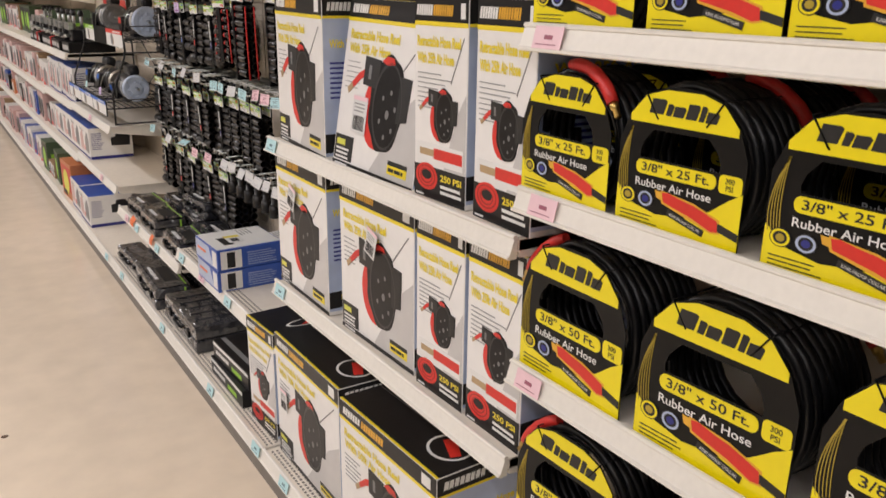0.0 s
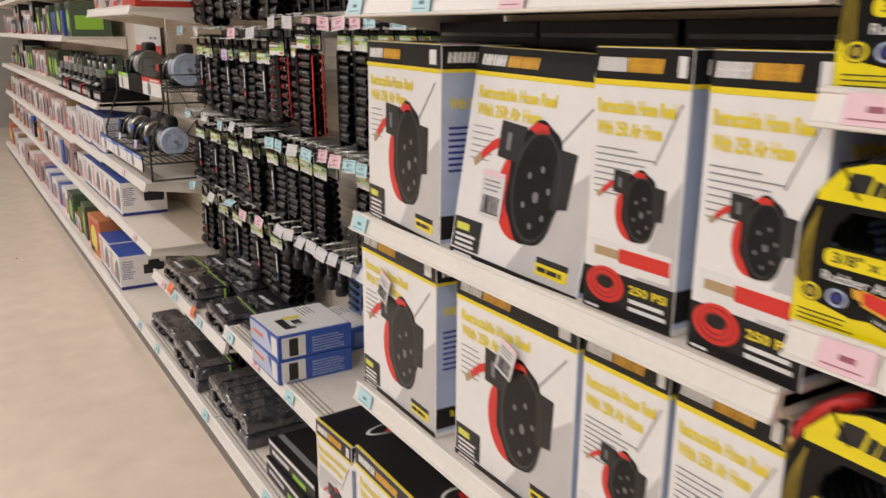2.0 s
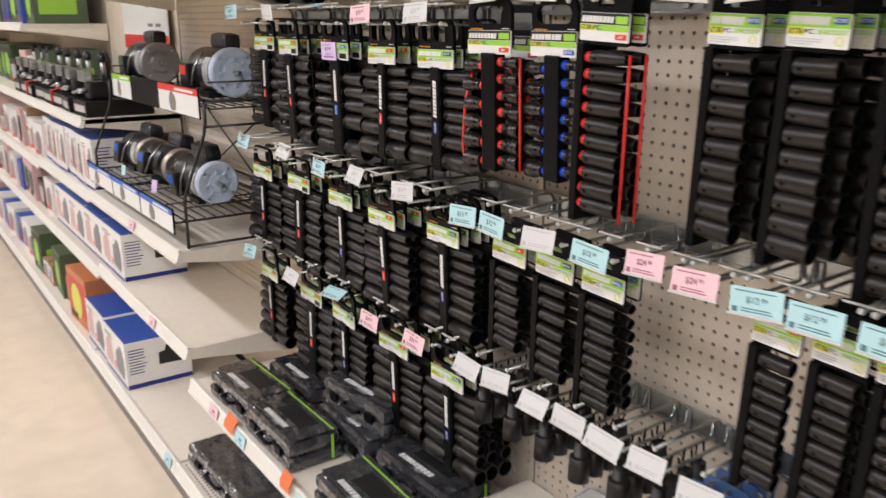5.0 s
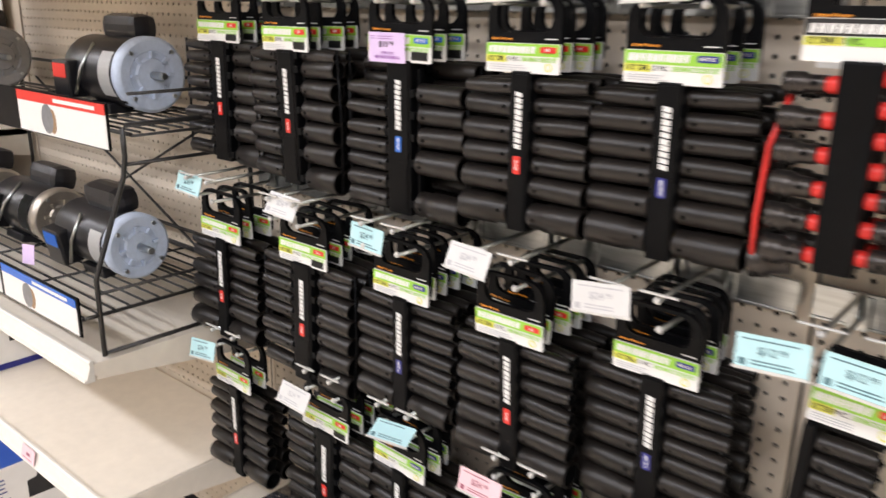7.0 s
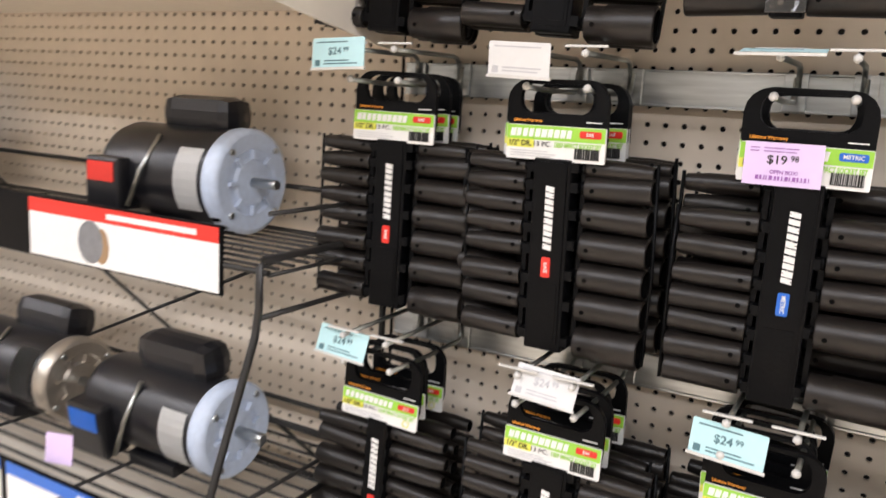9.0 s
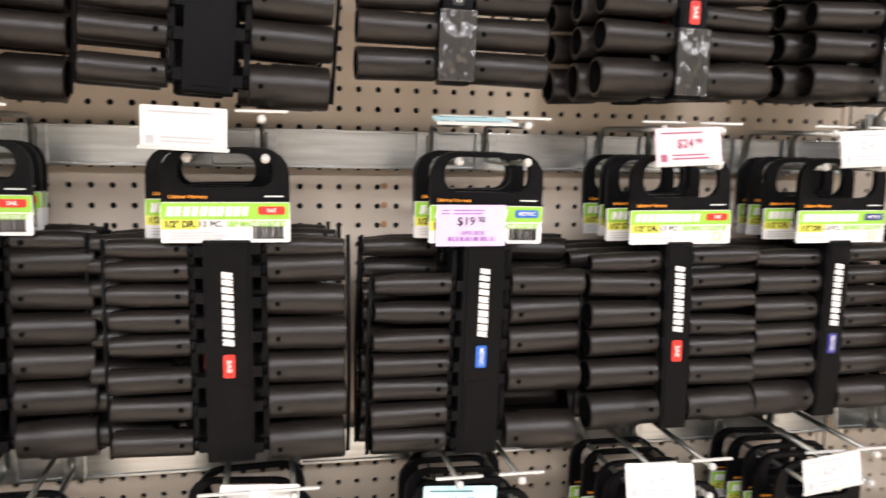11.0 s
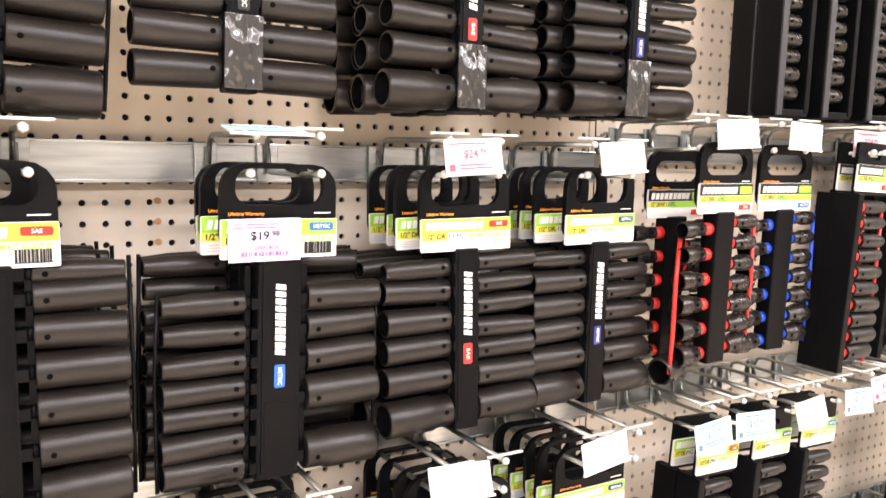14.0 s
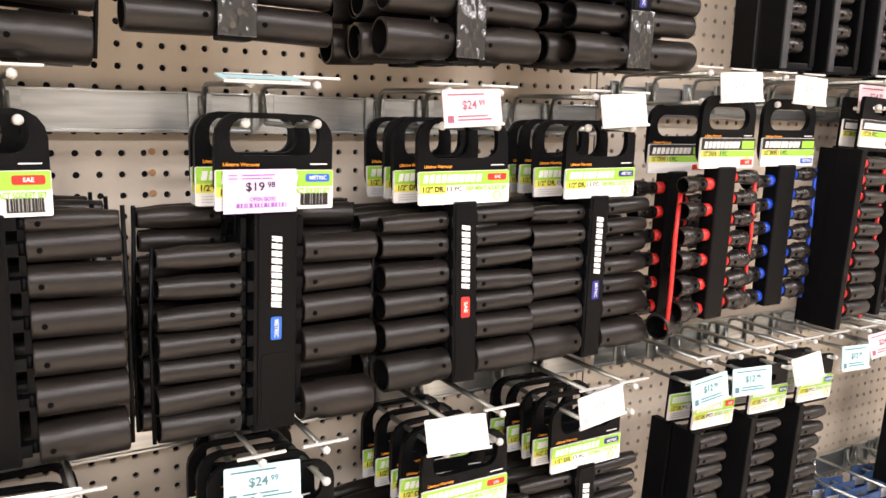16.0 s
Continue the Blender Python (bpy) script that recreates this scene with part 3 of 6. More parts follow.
def reel_carton(w, d, h, feet, wide_front, label, seed):
    """A carton whose wide or narrow printed face looks into the aisle; its origin is the lower left front corner."""
    rng = random.Random(seed)
    ob = thing("hose_reel_carton", label, "carton", "hose reel cartons")
    part("body", block(0, -w, 0, d, 0, h, 0.0022), BOXW, ob)
    reel_face(ob, FRONT, w, h, feet, wide_front, rng)
    side = shift(0, -w, 0) @ SIDE
    part("side_print", flat(rect(0.002, 0.03 * h, d - 0.002, h * 0.885), side, 0.0006), BOXSIDE, ob, "pale blue printed side")
    part("side_band", flat(rect(0.002, h * 0.885, d - 0.002, h - 0.002), side, 0.001), BOXK, ob)
    part("side_stripe", flat(rect(0.002, h * 0.87, d - 0.002, h * 0.886), side, 0.0013), BOXY, ob)
    part("side_maker_mark", brand_blocks(side, d * 0.08, h * 0.915, d * 0.55, h * 0.965, 0.0014, 8, 0, rng), WHITEC, ob)
    lettering("side_title", "With %dft Air Hose" % feet, h * 0.05, BOXY, ob, side, d * 0.5, h * 0.72, 0.0012, width=d * 0.8, bold=0.03)
    part("side_small_print", bars(side, d * 0.1, d * 0.8, h * 0.6, 8, h * 0.03, h * 0.012, 0.0012, rng, 0.4), NAVY, ob)
    part("side_lower_band", flat(rect(0.002, h * 0.05, d - 0.002, h * 0.17), side, 0.0012), BOXK, ob)
    lettering("side_pressure", "250 PSI", h * 0.032, BOXY, ob, side, d * 0.4, h * 0.125, 0.0016, width=d * 0.4, bold=0.03)
    top = shift(0, 0, h) @ TOPF
    part("top_print", flat(rect(0.002, 0.002, w - 0.002, d - 0.002), top, 0.0008), BOXK, ob, "black printed top")
    part("top_stripe", flat(rect(0.002, 0.001, w - 0.002, 0.008), top, 0.001), BOXY, ob)
    part("top_flap_joint", flat(rect(0.004, d * 0.49, w - 0.004, d * 0.5), top, 0.001), GREYINK, ob)
    part("top_picture", ring_plate(oval(w * 0.8, d * 0.4, w * 0.13, d * 0.22, 20), oval(w * 0.8, d * 0.4, w * 0.115, d * 0.19, 20), top, 0.0012), WHITEC, ob)
    part("top_hose_picture", flat([(w * 0.72, d * 0.42), (w * 0.88, d * 0.3), (w * 0.9, d * 0.4), (w * 0.74, d * 0.55)], top, 0.0012), RED, ob)
    return ob


WIDE, DEEP, HIGH = 0.374, 0.188, 0.418
wide_box = reel_carton(WIDE, DEEP, HIGH, 25, True, "white and grey printed hose reel carton, broad face forward", 3)
place(wide_box, [
    shift(1.342, 2.728, 1.2) @ pose(0, 0, 0, 0.5, 0, -4), shift(1.322, 2.325, 1.2) @ pose(0, 0, 0, 1.5, 8.5, 3),
    shift(1.335, 2.762, 0.74) @ pose(0, 0, 0, 0, 0, -1), shift(1.335, 2.315, 0.74) @ pose(0, 0, 0, 0, 0, 1),
])
narrow_box = reel_carton(DEEP, WIDE, HIGH, 25, False, "printed hose reel carton with its narrow end forward", 4)
place(narrow_box, [
    shift(1.335, 1.928, 1.2) @ pose(0, 0, 0, 0, 0, 2), shift(1.34, 1.708, 1.2) @ pose(0, 0, 0, 0, 0, -2),
    shift(1.335, 1.918, 0.74) @ pose(0, 0, 0, 0, 0, 1), shift(1.34, 1.718, 0.74) @ pose(0, 0, 0, 0, 0, 0),
])
big_wide = reel_carton(0.47, 0.26, 0.43, 50, True, "large black-topped hose reel carton on the base deck", 5)
place(big_wide, [shift(1.29, 2.735, 0.142), shift(1.275, 2.225, 0.142) @ pose(0, 0, 0, 0, 0, 2)])
big_narrow = reel_carton(0.215, 0.40, 0.40, 50, False, "tall narrow hose reel carton at the deck's corner", 6)
place(big_narrow, [shift(1.285, 2.99, 0.142) @ pose(0, 0, 0, 0, 0, 3)])


stock = thing("stock_carton", "plain black printed carton behind the reel cartons", "carton", "stock cartons")
part("body", block(0, -0.385, 0, 0.195, 0, 0.462, 0.002), BOXK, stock)
part("top_stripe", flat(rect(0.01, 0.43, 0.375, 0.438), FRONT, 0.001), GREYINK, stock)
place(stock, [shift(1.552, 2.74 - 0.395 * k, 1.2) @ pose(0, 0, 0, 0, 0, (0.6, -0.8, 0.4)[k]) for k in range(3)])


# ---- hose packs ----
def hose_pack(w, h, feet, turns, seed, end):
    """Coiled black hose behind a printed card; origin at the middle of the card's foot, front at x = 0."""
    rng = random.Random(seed)
    ob = thing("air_hose_pack", "coiled black rubber air hose behind a yellow and black card", "air hose", "air hose packs")
    r, tr, cz = w * 0.484, 0.0085, h - w * 0.5 + 0.004
    pts = []
    for k in range(turns * 28 + 1):
        a = 2 * math.pi * k / 28
        up = math.sin(a)
        zz = cz + r * up if up > 0 else cz + (cz - tr - 0.002) * max(up * 1.25, -1)
        pts.append((0.012 + tr + (k / 28) * 0.0178 + 0.0012 * math.sin(a * 3 + k), r * math.cos(a) + 0.002 * math.sin(k * 0.7), zz + 0.0015 * math.sin(k * 1.3)))
    part("hose", tube(pts, tr, 8), HOSE, ob)
    inner = []
    for k in range((turns - 2) * 20 + 1):
        a = 2 * math.pi * k / 20
        inner.append((0.03 + (k / 20) * 0.0178, (r - 0.018) * math.cos(a), cz + (r - 0.018) * math.sin(a) * (1 if math.sin(a) > 0 else 0.9)))
    part("inner_coil", tube(inner, tr, 6), HOSE, ob)
    hw = w / 2
    # card outline: square foot, arched top with clipped corners
    outer = [(-hw, 0), (0, 0), (hw, 0), (hw, h * 0.3), (hw, h * 0.6), (hw * 0.86, h * 0.78), (hw * 0.62, h * 0.93), (hw * 0.3, h * 0.985), (0, h), (-hw * 0.3, h * 0.985), (-hw * 0.62, h * 0.93), (-hw * 0.86, h * 0.78), (-hw, h * 0.6), (-hw, h * 0.3)]
    wv, wt, wu = h * 0.5, h * 0.7, hw * 0.62
    inner_o = [(-wu, wv), (0, wv), (wu, wv), (wu * 1.02, wv + 0.01), (wu, wv + 0.3 * (wt - wv)), (wu * 0.95, wv + 0.55 * (wt - wv)), (wu * 0.7, wt), (wu * 0.4, wt), (0, wt), (-wu * 0.4, wt), (-wu * 0.7, wt), (-wu * 0.95, wv + 0.55 * (wt - wv)), (-wu, wv + 0.3 * (wt - wv)), (-wu * 1.02, wv + 0.01)]
    card = part("card", ring_plate(outer, inner_o, FRONT, 0.0015), CARDK, ob, "black printed card with a cut-out")
    f = FRONT
    part("header", flat([(-hw * 0.84, h * 0.74), (hw * 0.84, h * 0.74), (hw * 0.84, h * 0.79), (hw * 0.6, h * 0.925), (hw * 0.28, h * 0.975), (-hw * 0.28, h * 0.975), (-hw * 0.6, h * 0.925), (-hw * 0.84, h * 0.79)], f, 0.0022), CARDY, card, "yellow header")
    u = -hw * 0.53
    for tall, wide in ((1.0, 0.27), (0.78, 0.11), (0.7, 0.2), (1.0, 0.2), (1.0, 0.1), (0.7, 0.2)):
        v0 = h * (0.805 - 0.012 * u / hw)
        a, b, v1 = u, u + wide * hw * 0.9, v0 + h * 0.1 * tall
        part("maker_mark", flat([(a, v0), (b - 0.002, v0), (b + hw * 0.035 * tall, v1 - 0.003), (b + hw * 0.03 * tall - 0.003, v1), (a + hw * 0.045 * tall, v1)], f, 0.003), INK, card)
        u += wide * hw
    # yellow foot with a curved upper edge
    foot = [(-hw + 0.001, 0.001), (hw - 0.001, 0.001), (hw - 0.001, h * 0.4), (hw * 0.8, h * 0.34), (hw * 0.55, h * 0.24), (hw * 0.2, h * 0.15), (-hw * 0.3, h * 0.12), (-hw * 0.7, h * 0.16), (-hw + 0.001, h * 0.28)]
    part("foot_print", flat(foot, f, 0.002), CARDY, card, "yellow printed foot")
    for s in range(5):
        arc = [(-hw * (0.98 - 0.035 * s) + hw * (0.34 - 0.05 * s) * (t - 0.25 - 0.05 * s) ** 2, h * (0.24 + 0.46 * t)) for t in [k / 8 for k in range(9)]]
        part("gold_arc", flat([(u, v) for u, v in arc] + [(u + 0.0012, v) for u, v in reversed(arc)], f, 0.0024), OLIVE, card)
    part("size_band", flat(rounded(-hw * 0.68, h * 0.385, hw * 0.6, h * 0.485, h * 0.045), f, 0.0024), CARDY, card)
    lettering("size_lettering", '3/8" x %d Ft.' % feet, h * 0.06, INK, card, f, -hw * 0.04, h * 0.435, 0.003, width=hw * 1.08, bold=0.012)
    lettering("kind_lettering", "Rubber Air Hose", h * 0.056, WHITEC, card, f, -hw * 0.06, h * 0.325, 0.003, width=hw * 1.22, bold=0.012)
    part("pressure_badge", flat(rounded(hw * 0.64, h * 0.38, hw * 0.97, h * 0.5, h * 0.03), f, 0.0024), CARDY, card)
    lettering("pressure_lettering", "300", h * 0.035, INK, card, f, hw * 0.8, h * 0.462, 0.003, bold=0.01)
    lettering("pressure_lettering", "PSI", h * 0.035, INK, card, f, hw * 0.8, h * 0.415, 0.003, bold=0.01)
    part("collar_edge", flat([(-hw * 0.23, h * 0.3), (hw * 0.3, h * 0.265), (hw * 0.71, h * 0.2), (hw * 0.73, h * 0.11), (hw * 0.6, h * 0.1), (-hw * 0.2, h * 0.21)], f, 0.0026), GOLD, card)
    part("collar_print", flat([(-hw * 0.2, h * 0.285), (-hw * 0.1, h * 0.292), (hw * 0.1, h * 0.268), (hw * 0.3, h * 0.252), (hw * 0.5, h * 0.222), (hw * 0.68, h * 0.19), (hw * 0.7, h * 0.12), (hw * 0.6, h * 0.112), (hw * 0.3, h * 0.165), (hw * 0.05, h * 0.195), (-hw * 0.17, h * 0.222)], f, 0.003), RED, card, "printed red hose collar")
    part("fitting_print", flat([(-hw * 0.32, h * 0.292), (-hw * 0.2, h * 0.286), (-hw * 0.18, h * 0.23), (-hw * 0.29, h * 0.242)], f, 0.003), GOLD, card)
    part("hose_print", flat([(hw * 0.69, h * 0.18), (hw * 0.99, h * 0.14), (hw * 0.99, h * 0.09), (hw * 0.7, h * 0.125)], f, 0.003), INK, card)
    part("collar_label", flat([(-hw * 0.08, h * 0.182), (hw * 0.5, h * 0.105), (hw * 0.48, h * 0.06), (-hw * 0.1, h * 0.138)], f, 0.0034), INK, card)
    lettering("collar_lettering", "KINK-PROOF COLLAR", h * 0.021, WHITEC, card, f, hw * 0.2, h * 0.122, 0.004, width=hw * 0.5, turn=-13)
    for cu, m2 in ((-hw * 0.78, OLIVE), (-hw * 0.47, BLUE)):
        part("seal", flat(oval(cu, h * 0.215, hw * 0.135, h * 0.058), f, 0.003), INK, card)
        part("seal_ring", ring_plate(oval(cu, h * 0.215, hw * 0.12, h * 0.052), oval(cu, h * 0.215, hw * 0.09, h * 0.039), f, 0.0036), BOXSIDE if m2 is BLUE else CARDY, card)
        part("seal_heart", flat(oval(cu, h * 0.215, hw * 0.055, h * 0.024, 12), f, 0.0036), OLIVE if m2 is OLIVE else NAVY, card)
    part("small_print", bars(f, -hw * 0.9, -hw * 0.22, h * 0.095, 3, h * 0.028, h * 0.006, 0.003, rng, 0.4, 0.0015), INK, card)
    # the hose's end: red collar over the top, brass fitting
    first, last, x0, x1 = {"right": (98, 36, 0.022, 0.01), "left": (112, 158, 0.026, 0.012), "rear": (85, 30, 0.012 + turns * 0.0178, 0.03 + turns * 0.0178)}[end]
    cp = []
    for k in range(9):
        a = radians(first + (last - first) * k / 8)
        cp.append((x0 + (x1 - x0) * k / 8, -(r + 0.012) * math.cos(a), cz + (r + 0.012) * math.sin(a)))
    collar = part("collar", tube(cp, [0.0098, 0.0108, 0.0112, 0.0104, 0.0112, 0.0104, 0.0112, 0.0106, 0.0096], 10), REDPL, ob, "red kink-proof collar")
    d = (Vector(cp[-1]) - Vector(cp[-2])).normalized()
    part("fitting", tube([Vector(cp[-1]), Vector(cp[-1]) + d * 0.012, Vector(cp[-1]) + d * 0.013, Vector(cp[-1]) + d * 0.026], [0.008, 0.008, 0.006, 0.006], 6), BRASS, collar, "brass fitting")
    for a in (55, 125):
        c, s2 = math.cos(radians(a)), math.sin(radians(a))
        depth = 0.02 + turns * 0.0178
        loop = [(x, c * (r + q), cz + s2 * (r + q)) for x, q in ((-0.003, 0.011), (depth * 0.5, 0.0115), (depth, 0.011), (depth, -0.032), (-0.003, -0.034), (-0.003, 0.011))]
        part("cable_tie", tube(loop, 0.0015, 5), BLACKP, ob)
    return ob


place(hose_pack(0.225, 0.212, 25, 6, 11, "right"), [shift(1.325, 1.43, 1.294) @ pose(0, 0, 0, 0, 0, -2), shift(1.325, 1.16, 1.574) @ pose(0, 0, 0, 0, 0, -1)])
spots = [shift(1.325, (1.187, 0.922, 0.67)[k], 1.294) @ pose(0, 0, 0, 0, 0, (1, 2, 0)[k]) for k in range(3)]
spots += [shift(1.325, (1.41, 0.93, 0.69)[k], 1.574) @ pose(0, 0, 0, 0, 0, (1, 0, 2)[k]) for k in range(3)]
spots += [shift(1.47, 1.42 - 0.25 * k, 1.294) for k in range(4)] + [shift(1.47, 1.40 - 0.24 * k, 1.574) for k in range(4)]
place(hose_pack(0.225, 0.212, 25, 6, 11, "rear"), spots)
place(hose_pack(0.268, 0.262, 50, 9, 12, "left"), [shift(1.325, 1.388, 0.956) @ pose(0, 0, 0, 0, 0, -1), shift(1.325, 1.37, 0.606) @ pose(0, 0, 0, 0, 0, 2)])
spots = [shift(1.325, 1.388 - 0.303 * k, 0.956) @ pose(0, 0, 0, 0, 0, (-1, 2, 0, 1)[k]) for k in (1, 2, 3)]
spots += [shift(1.325, 1.37 - 0.303 * k, 0.606) @ pose(0, 0, 0, 0, 0, (2, 0, 1, -1)[k]) for k in (1, 2)]
place(hose_pack(0.268, 0.262, 50, 9, 12, "rear"), spots)


# ---- bars, hooks and tags on the pegboard ----
def crossbar(y0, y1, z):
    ob = thing("crossbar", "galvanised steel bar across the pegboard", "crossbar", "crossbars")
    part("bar", block(1.742, y0 + 0.01, z - 0.024, 1.748, y1 - 0.01, z + 0.019, 0.0012), STEEL, ob)
    part("lower_flange", block(1.7395, y0 + 0.01, z - 0.0275, 1.7475, y1 - 0.01, z - 0.0235, 0.0008), STEEL, ob)
    part("upper_flange", block(1.7395, y0 + 0.01, z + 0.0185, 1.7475, y1 - 0.01, z + 0.0215, 0.0008), STEEL, ob)
    for y in (y0 + 0.02, y1 - 0.02, (y0 + y1) / 2):
        part("bracket", block(1.744, y - 0.012, z - 0.015, BOARD_X - 0.001, y + 0.012, z + 0.015, 0.002), STEEL, ob)


for z in (2.035, 1.622, 1.229, 0.872):
    crossbar(3.945, 5.17, z)
for z in (2.06, 1.655, 1.232, 0.885):
    crossbar(2.755, 3.945, z)


def display_hook(gap, reach, arms=2):
    """Two prongs with white tips on clips over the bar, and tag arms above them; origin on the bar's face at prong level."""
    ob = thing("display_hook", "zinc wire display hook on the steel bar", "hook", "display hooks")
    half = 0.014 if gap > 0.05 else 0.007
    for s in (-1, 1):
        y = s * gap / 2
        part("clip", block(-0.0045, y - half, -0.012, 0.0, y + half, 0.036, 0.0015), STEEL, ob, "folded steel clip")
        part("prong", tube([(-0.005, y, 0.03), (-0.008, y, 0.008), (-0.014, y, 0), (-reach * 0.5, y, -0.0015), (-reach + 0.004, y, 0)], 0.0034, 7), ZINC, ob)
        bm = bmesh.new()
        bmesh.ops.create_icosphere(bm, subdivisions=2, radius=0.0051, matrix=shift(-reach, y, 0.001))
        part("tip", bm, CAPW, ob, "white plastic tip", smooth=True)
    for s in (-1, 1)[:arms]:
        y = s * gap * 0.46 if arms == 2 else 0.0
        part("tag_arm", tube([(-0.005, y, 0.008), (-0.009, y, 0.03), (-0.014, y, 0.041), (-0.026, y, 0.0445), (-reach - 0.004, y, 0.041)], 0.0033, 7), ZINC, ob)
        bm = bmesh.new()
        bmesh.ops.create_icosphere(bm, subdivisions=1, radius=0.0054, matrix=shift(-reach - 0.008, y, 0.041))
        part("arm_tip", bm, CAPW, ob, "white plastic tip", smooth=True)
        if arms == 2:
            part("tee_bar", block(-reach - 0.008, y - 0.0265, 0.0475, -reach - 0.004, y + 0.0265, 0.0505, 0.001), CAPW, ob, "white tee bar")
    return ob


def price_tag(paper, price, cents, seed, ink=GREYINK):
    rng = random.Random(seed)
    tone = [k for k, m in (("pink", TAGPINK), ("pale blue", TAGBLUE), ("white", TAGWHITE)) if m is paper][0]
    ob = thing("price_tag", "%s paper price tag in a clear holder" % tone, "price tag", "price tags")
    part("card", flat(rounded(-0.041, -0.021, 0.041, 0.019, 0.002, 2), FRONT, 0.0015), paper, ob)
    part("holder_edge", flat(rect(-0.043, -0.0235, 0.043, -0.02), FRONT, 0.003), CAPW, ob)
    if price:
        lettering("price", "$" + price, 0.0098, ink, ob, FRONT, -0.005, 0.001, 0.002, bold=0.02)
        lettering("price_fraction", cents, 0.0064, ink, ob, FRONT, 0.0125, 0.003, 0.002, bold=0.02)
    part("fine_print", bars(FRONT, -0.034, 0.034, 0.0125, 1, 0.004, 0.0016, 0.002, rng, 0.3), ink, ob)
    part("fine_print", bars(FRONT, -0.022, 0.032, -0.012, 2, 0.004, 0.0016, 0.002, rng, 0.3), ink, ob)
    part("code_mark", flat(rect(-0.036, -0.018, -0.028, -0.01), FRONT, 0.002), ink, ob)
    return ob


TAGINK = mat("faint_grey_ink", (0.5, 0.5, 0.52), 0.5)
LILACINK = mat("violet_ink", (0.3, 0.12, 0.4), 0.5)
PINKINK = mat("rose_ink", (0.34, 0.1, 0.15), 0.5)
TEALINK = mat("teal_ink", (0.1, 0.2, 0.23), 0.5)
hook_long = display_hook(0.078, 0.181)
HOOKS = [(y, 1.608) for y in (5.095, 4.83, 4.546, 4.312, 4.09)]
HOOKS += [(y, 1.648) for y in (3.878, 3.711, 3.345, 3.22, 3.09, 2.96)]
HOOKS += [(y, 1.215) for y in (3.836, 3.702, 3.576, 3.42, 3.33, 3.235, 3.14, 3.05)]
HOOKS += [(y, 0.872) for y in (5.06, 4.75, 4.548, 4.284, 4.046)]
HOOKS += [(y, 2.006) for y in (5.09, 4.83, 4.583, 4.31, 4.03, 3.75, 3.6, 3.4)]
place(hook_long, [shift(1.74, y, z) for y, z in HOOKS])
place(display_hook(0.03, 0.23), [shift(1.74, 3.55, 1.648)])
place(display_hook(0.078, 0.212), [shift(1.74, y, 1.216) for y in (5.067, 4.80, 4.55, 4.316, 4.092)])
hook_small = display_hook(0.03, 0.181, 1)
place(hook_small, [shift(1.74, y, 0.875) for y in (3.90, 3.80, 3.70, 3.60, 3.50, 3.41, 3.31, 3.16, 3.07, 2.98, 2.88)])

TAGS = {
    ("pink", "24", "99"): [(1.527, 4.331, 1.632, 6), (1.53, 3.545, 1.665, 4), (1.53, 3.408, 1.666, -4), (1.53, 3.291, 1.665, 8), (1.53, 3.178, 1.668, 0), (1.53, 4.33, 0.868, 10), (1.53, 4.121, 0.879, 14), (1.53, 3.443, 1.24, 12), (1.53, 3.345, 1.235, 12)],
    ("white", "24", "99"): [(1.527, 4.098, 1.634, 8), (1.512, 4.351, 1.249, 22), (1.527, 4.80, 1.25, 24), (1.508, 4.128, 1.247, 6), (1.53, 3.872, 1.672, 4), (1.53, 3.715, 1.672, 0), (1.527, 4.79, 0.868, 24)],
    ("pale blue", "24", "99"): [(1.525, 5.13, 1.642, 6), (1.53, 4.583, 1.232, 8), (1.53, 5.11, 1.243, 16), (1.52, 5.09, 0.88, 16), (1.53, 3.083, 1.67, 2), (1.53, 2.916, 1.668, -4), (1.53, 3.1, 0.86, 14)],
    ("pale blue", "12", "99"): [(1.515, 3.91, 1.232, 7), (1.515, 3.816, 1.232, 6), (1.515, 3.55, 1.232, 6), (1.53, 3.239, 1.234, 8), (1.53, 3.151, 1.234, 8), (1.53, 3.05, 1.232, 4)],
    ("white", "", ""): [(1.515, 3.68, 1.232, 14), (1.53, 4.868, 1.64, -6)] + [(1.545, y, 0.88 + 0.006 * (k % 2), (22, 16, 30, 12, 24)[k % 5]) for k, y in enumerate((3.93, 3.83, 3.71, 3.61, 3.52, 3.42, 3.31, 3.17))],
}
papers = {"pink": (TAGPINK, PINKINK), "white": (TAGWHITE, TAGINK), "pale blue": (TAGBLUE, TEALINK)}
for n, ((tone, price, cents), spots) in enumerate(TAGS.items()):
    place(price_tag(papers[tone][0], price, cents, n, papers[tone][1]), [shift(x, y, z) @ pose(0, 0, 0, (-3, 2, 4, -5)[k % 4], tilt, (3, -4, 2)[k % 3]) for k, (x, y, z, tilt) in enumerate(spots)])
# a tag flipped up so that it lies almost flat
place(price_tag(TAGBLUE, "", "", 77, TEALINK), [shift(1.53, 4.578, 1.652) @ pose(0, 0, 0, 0, 78, 0), shift(1.535, 4.53, 0.885) @ pose(0, 0, 0, 0, 62, 10)])


# ---- socket sets ----
SOCKETS = {}


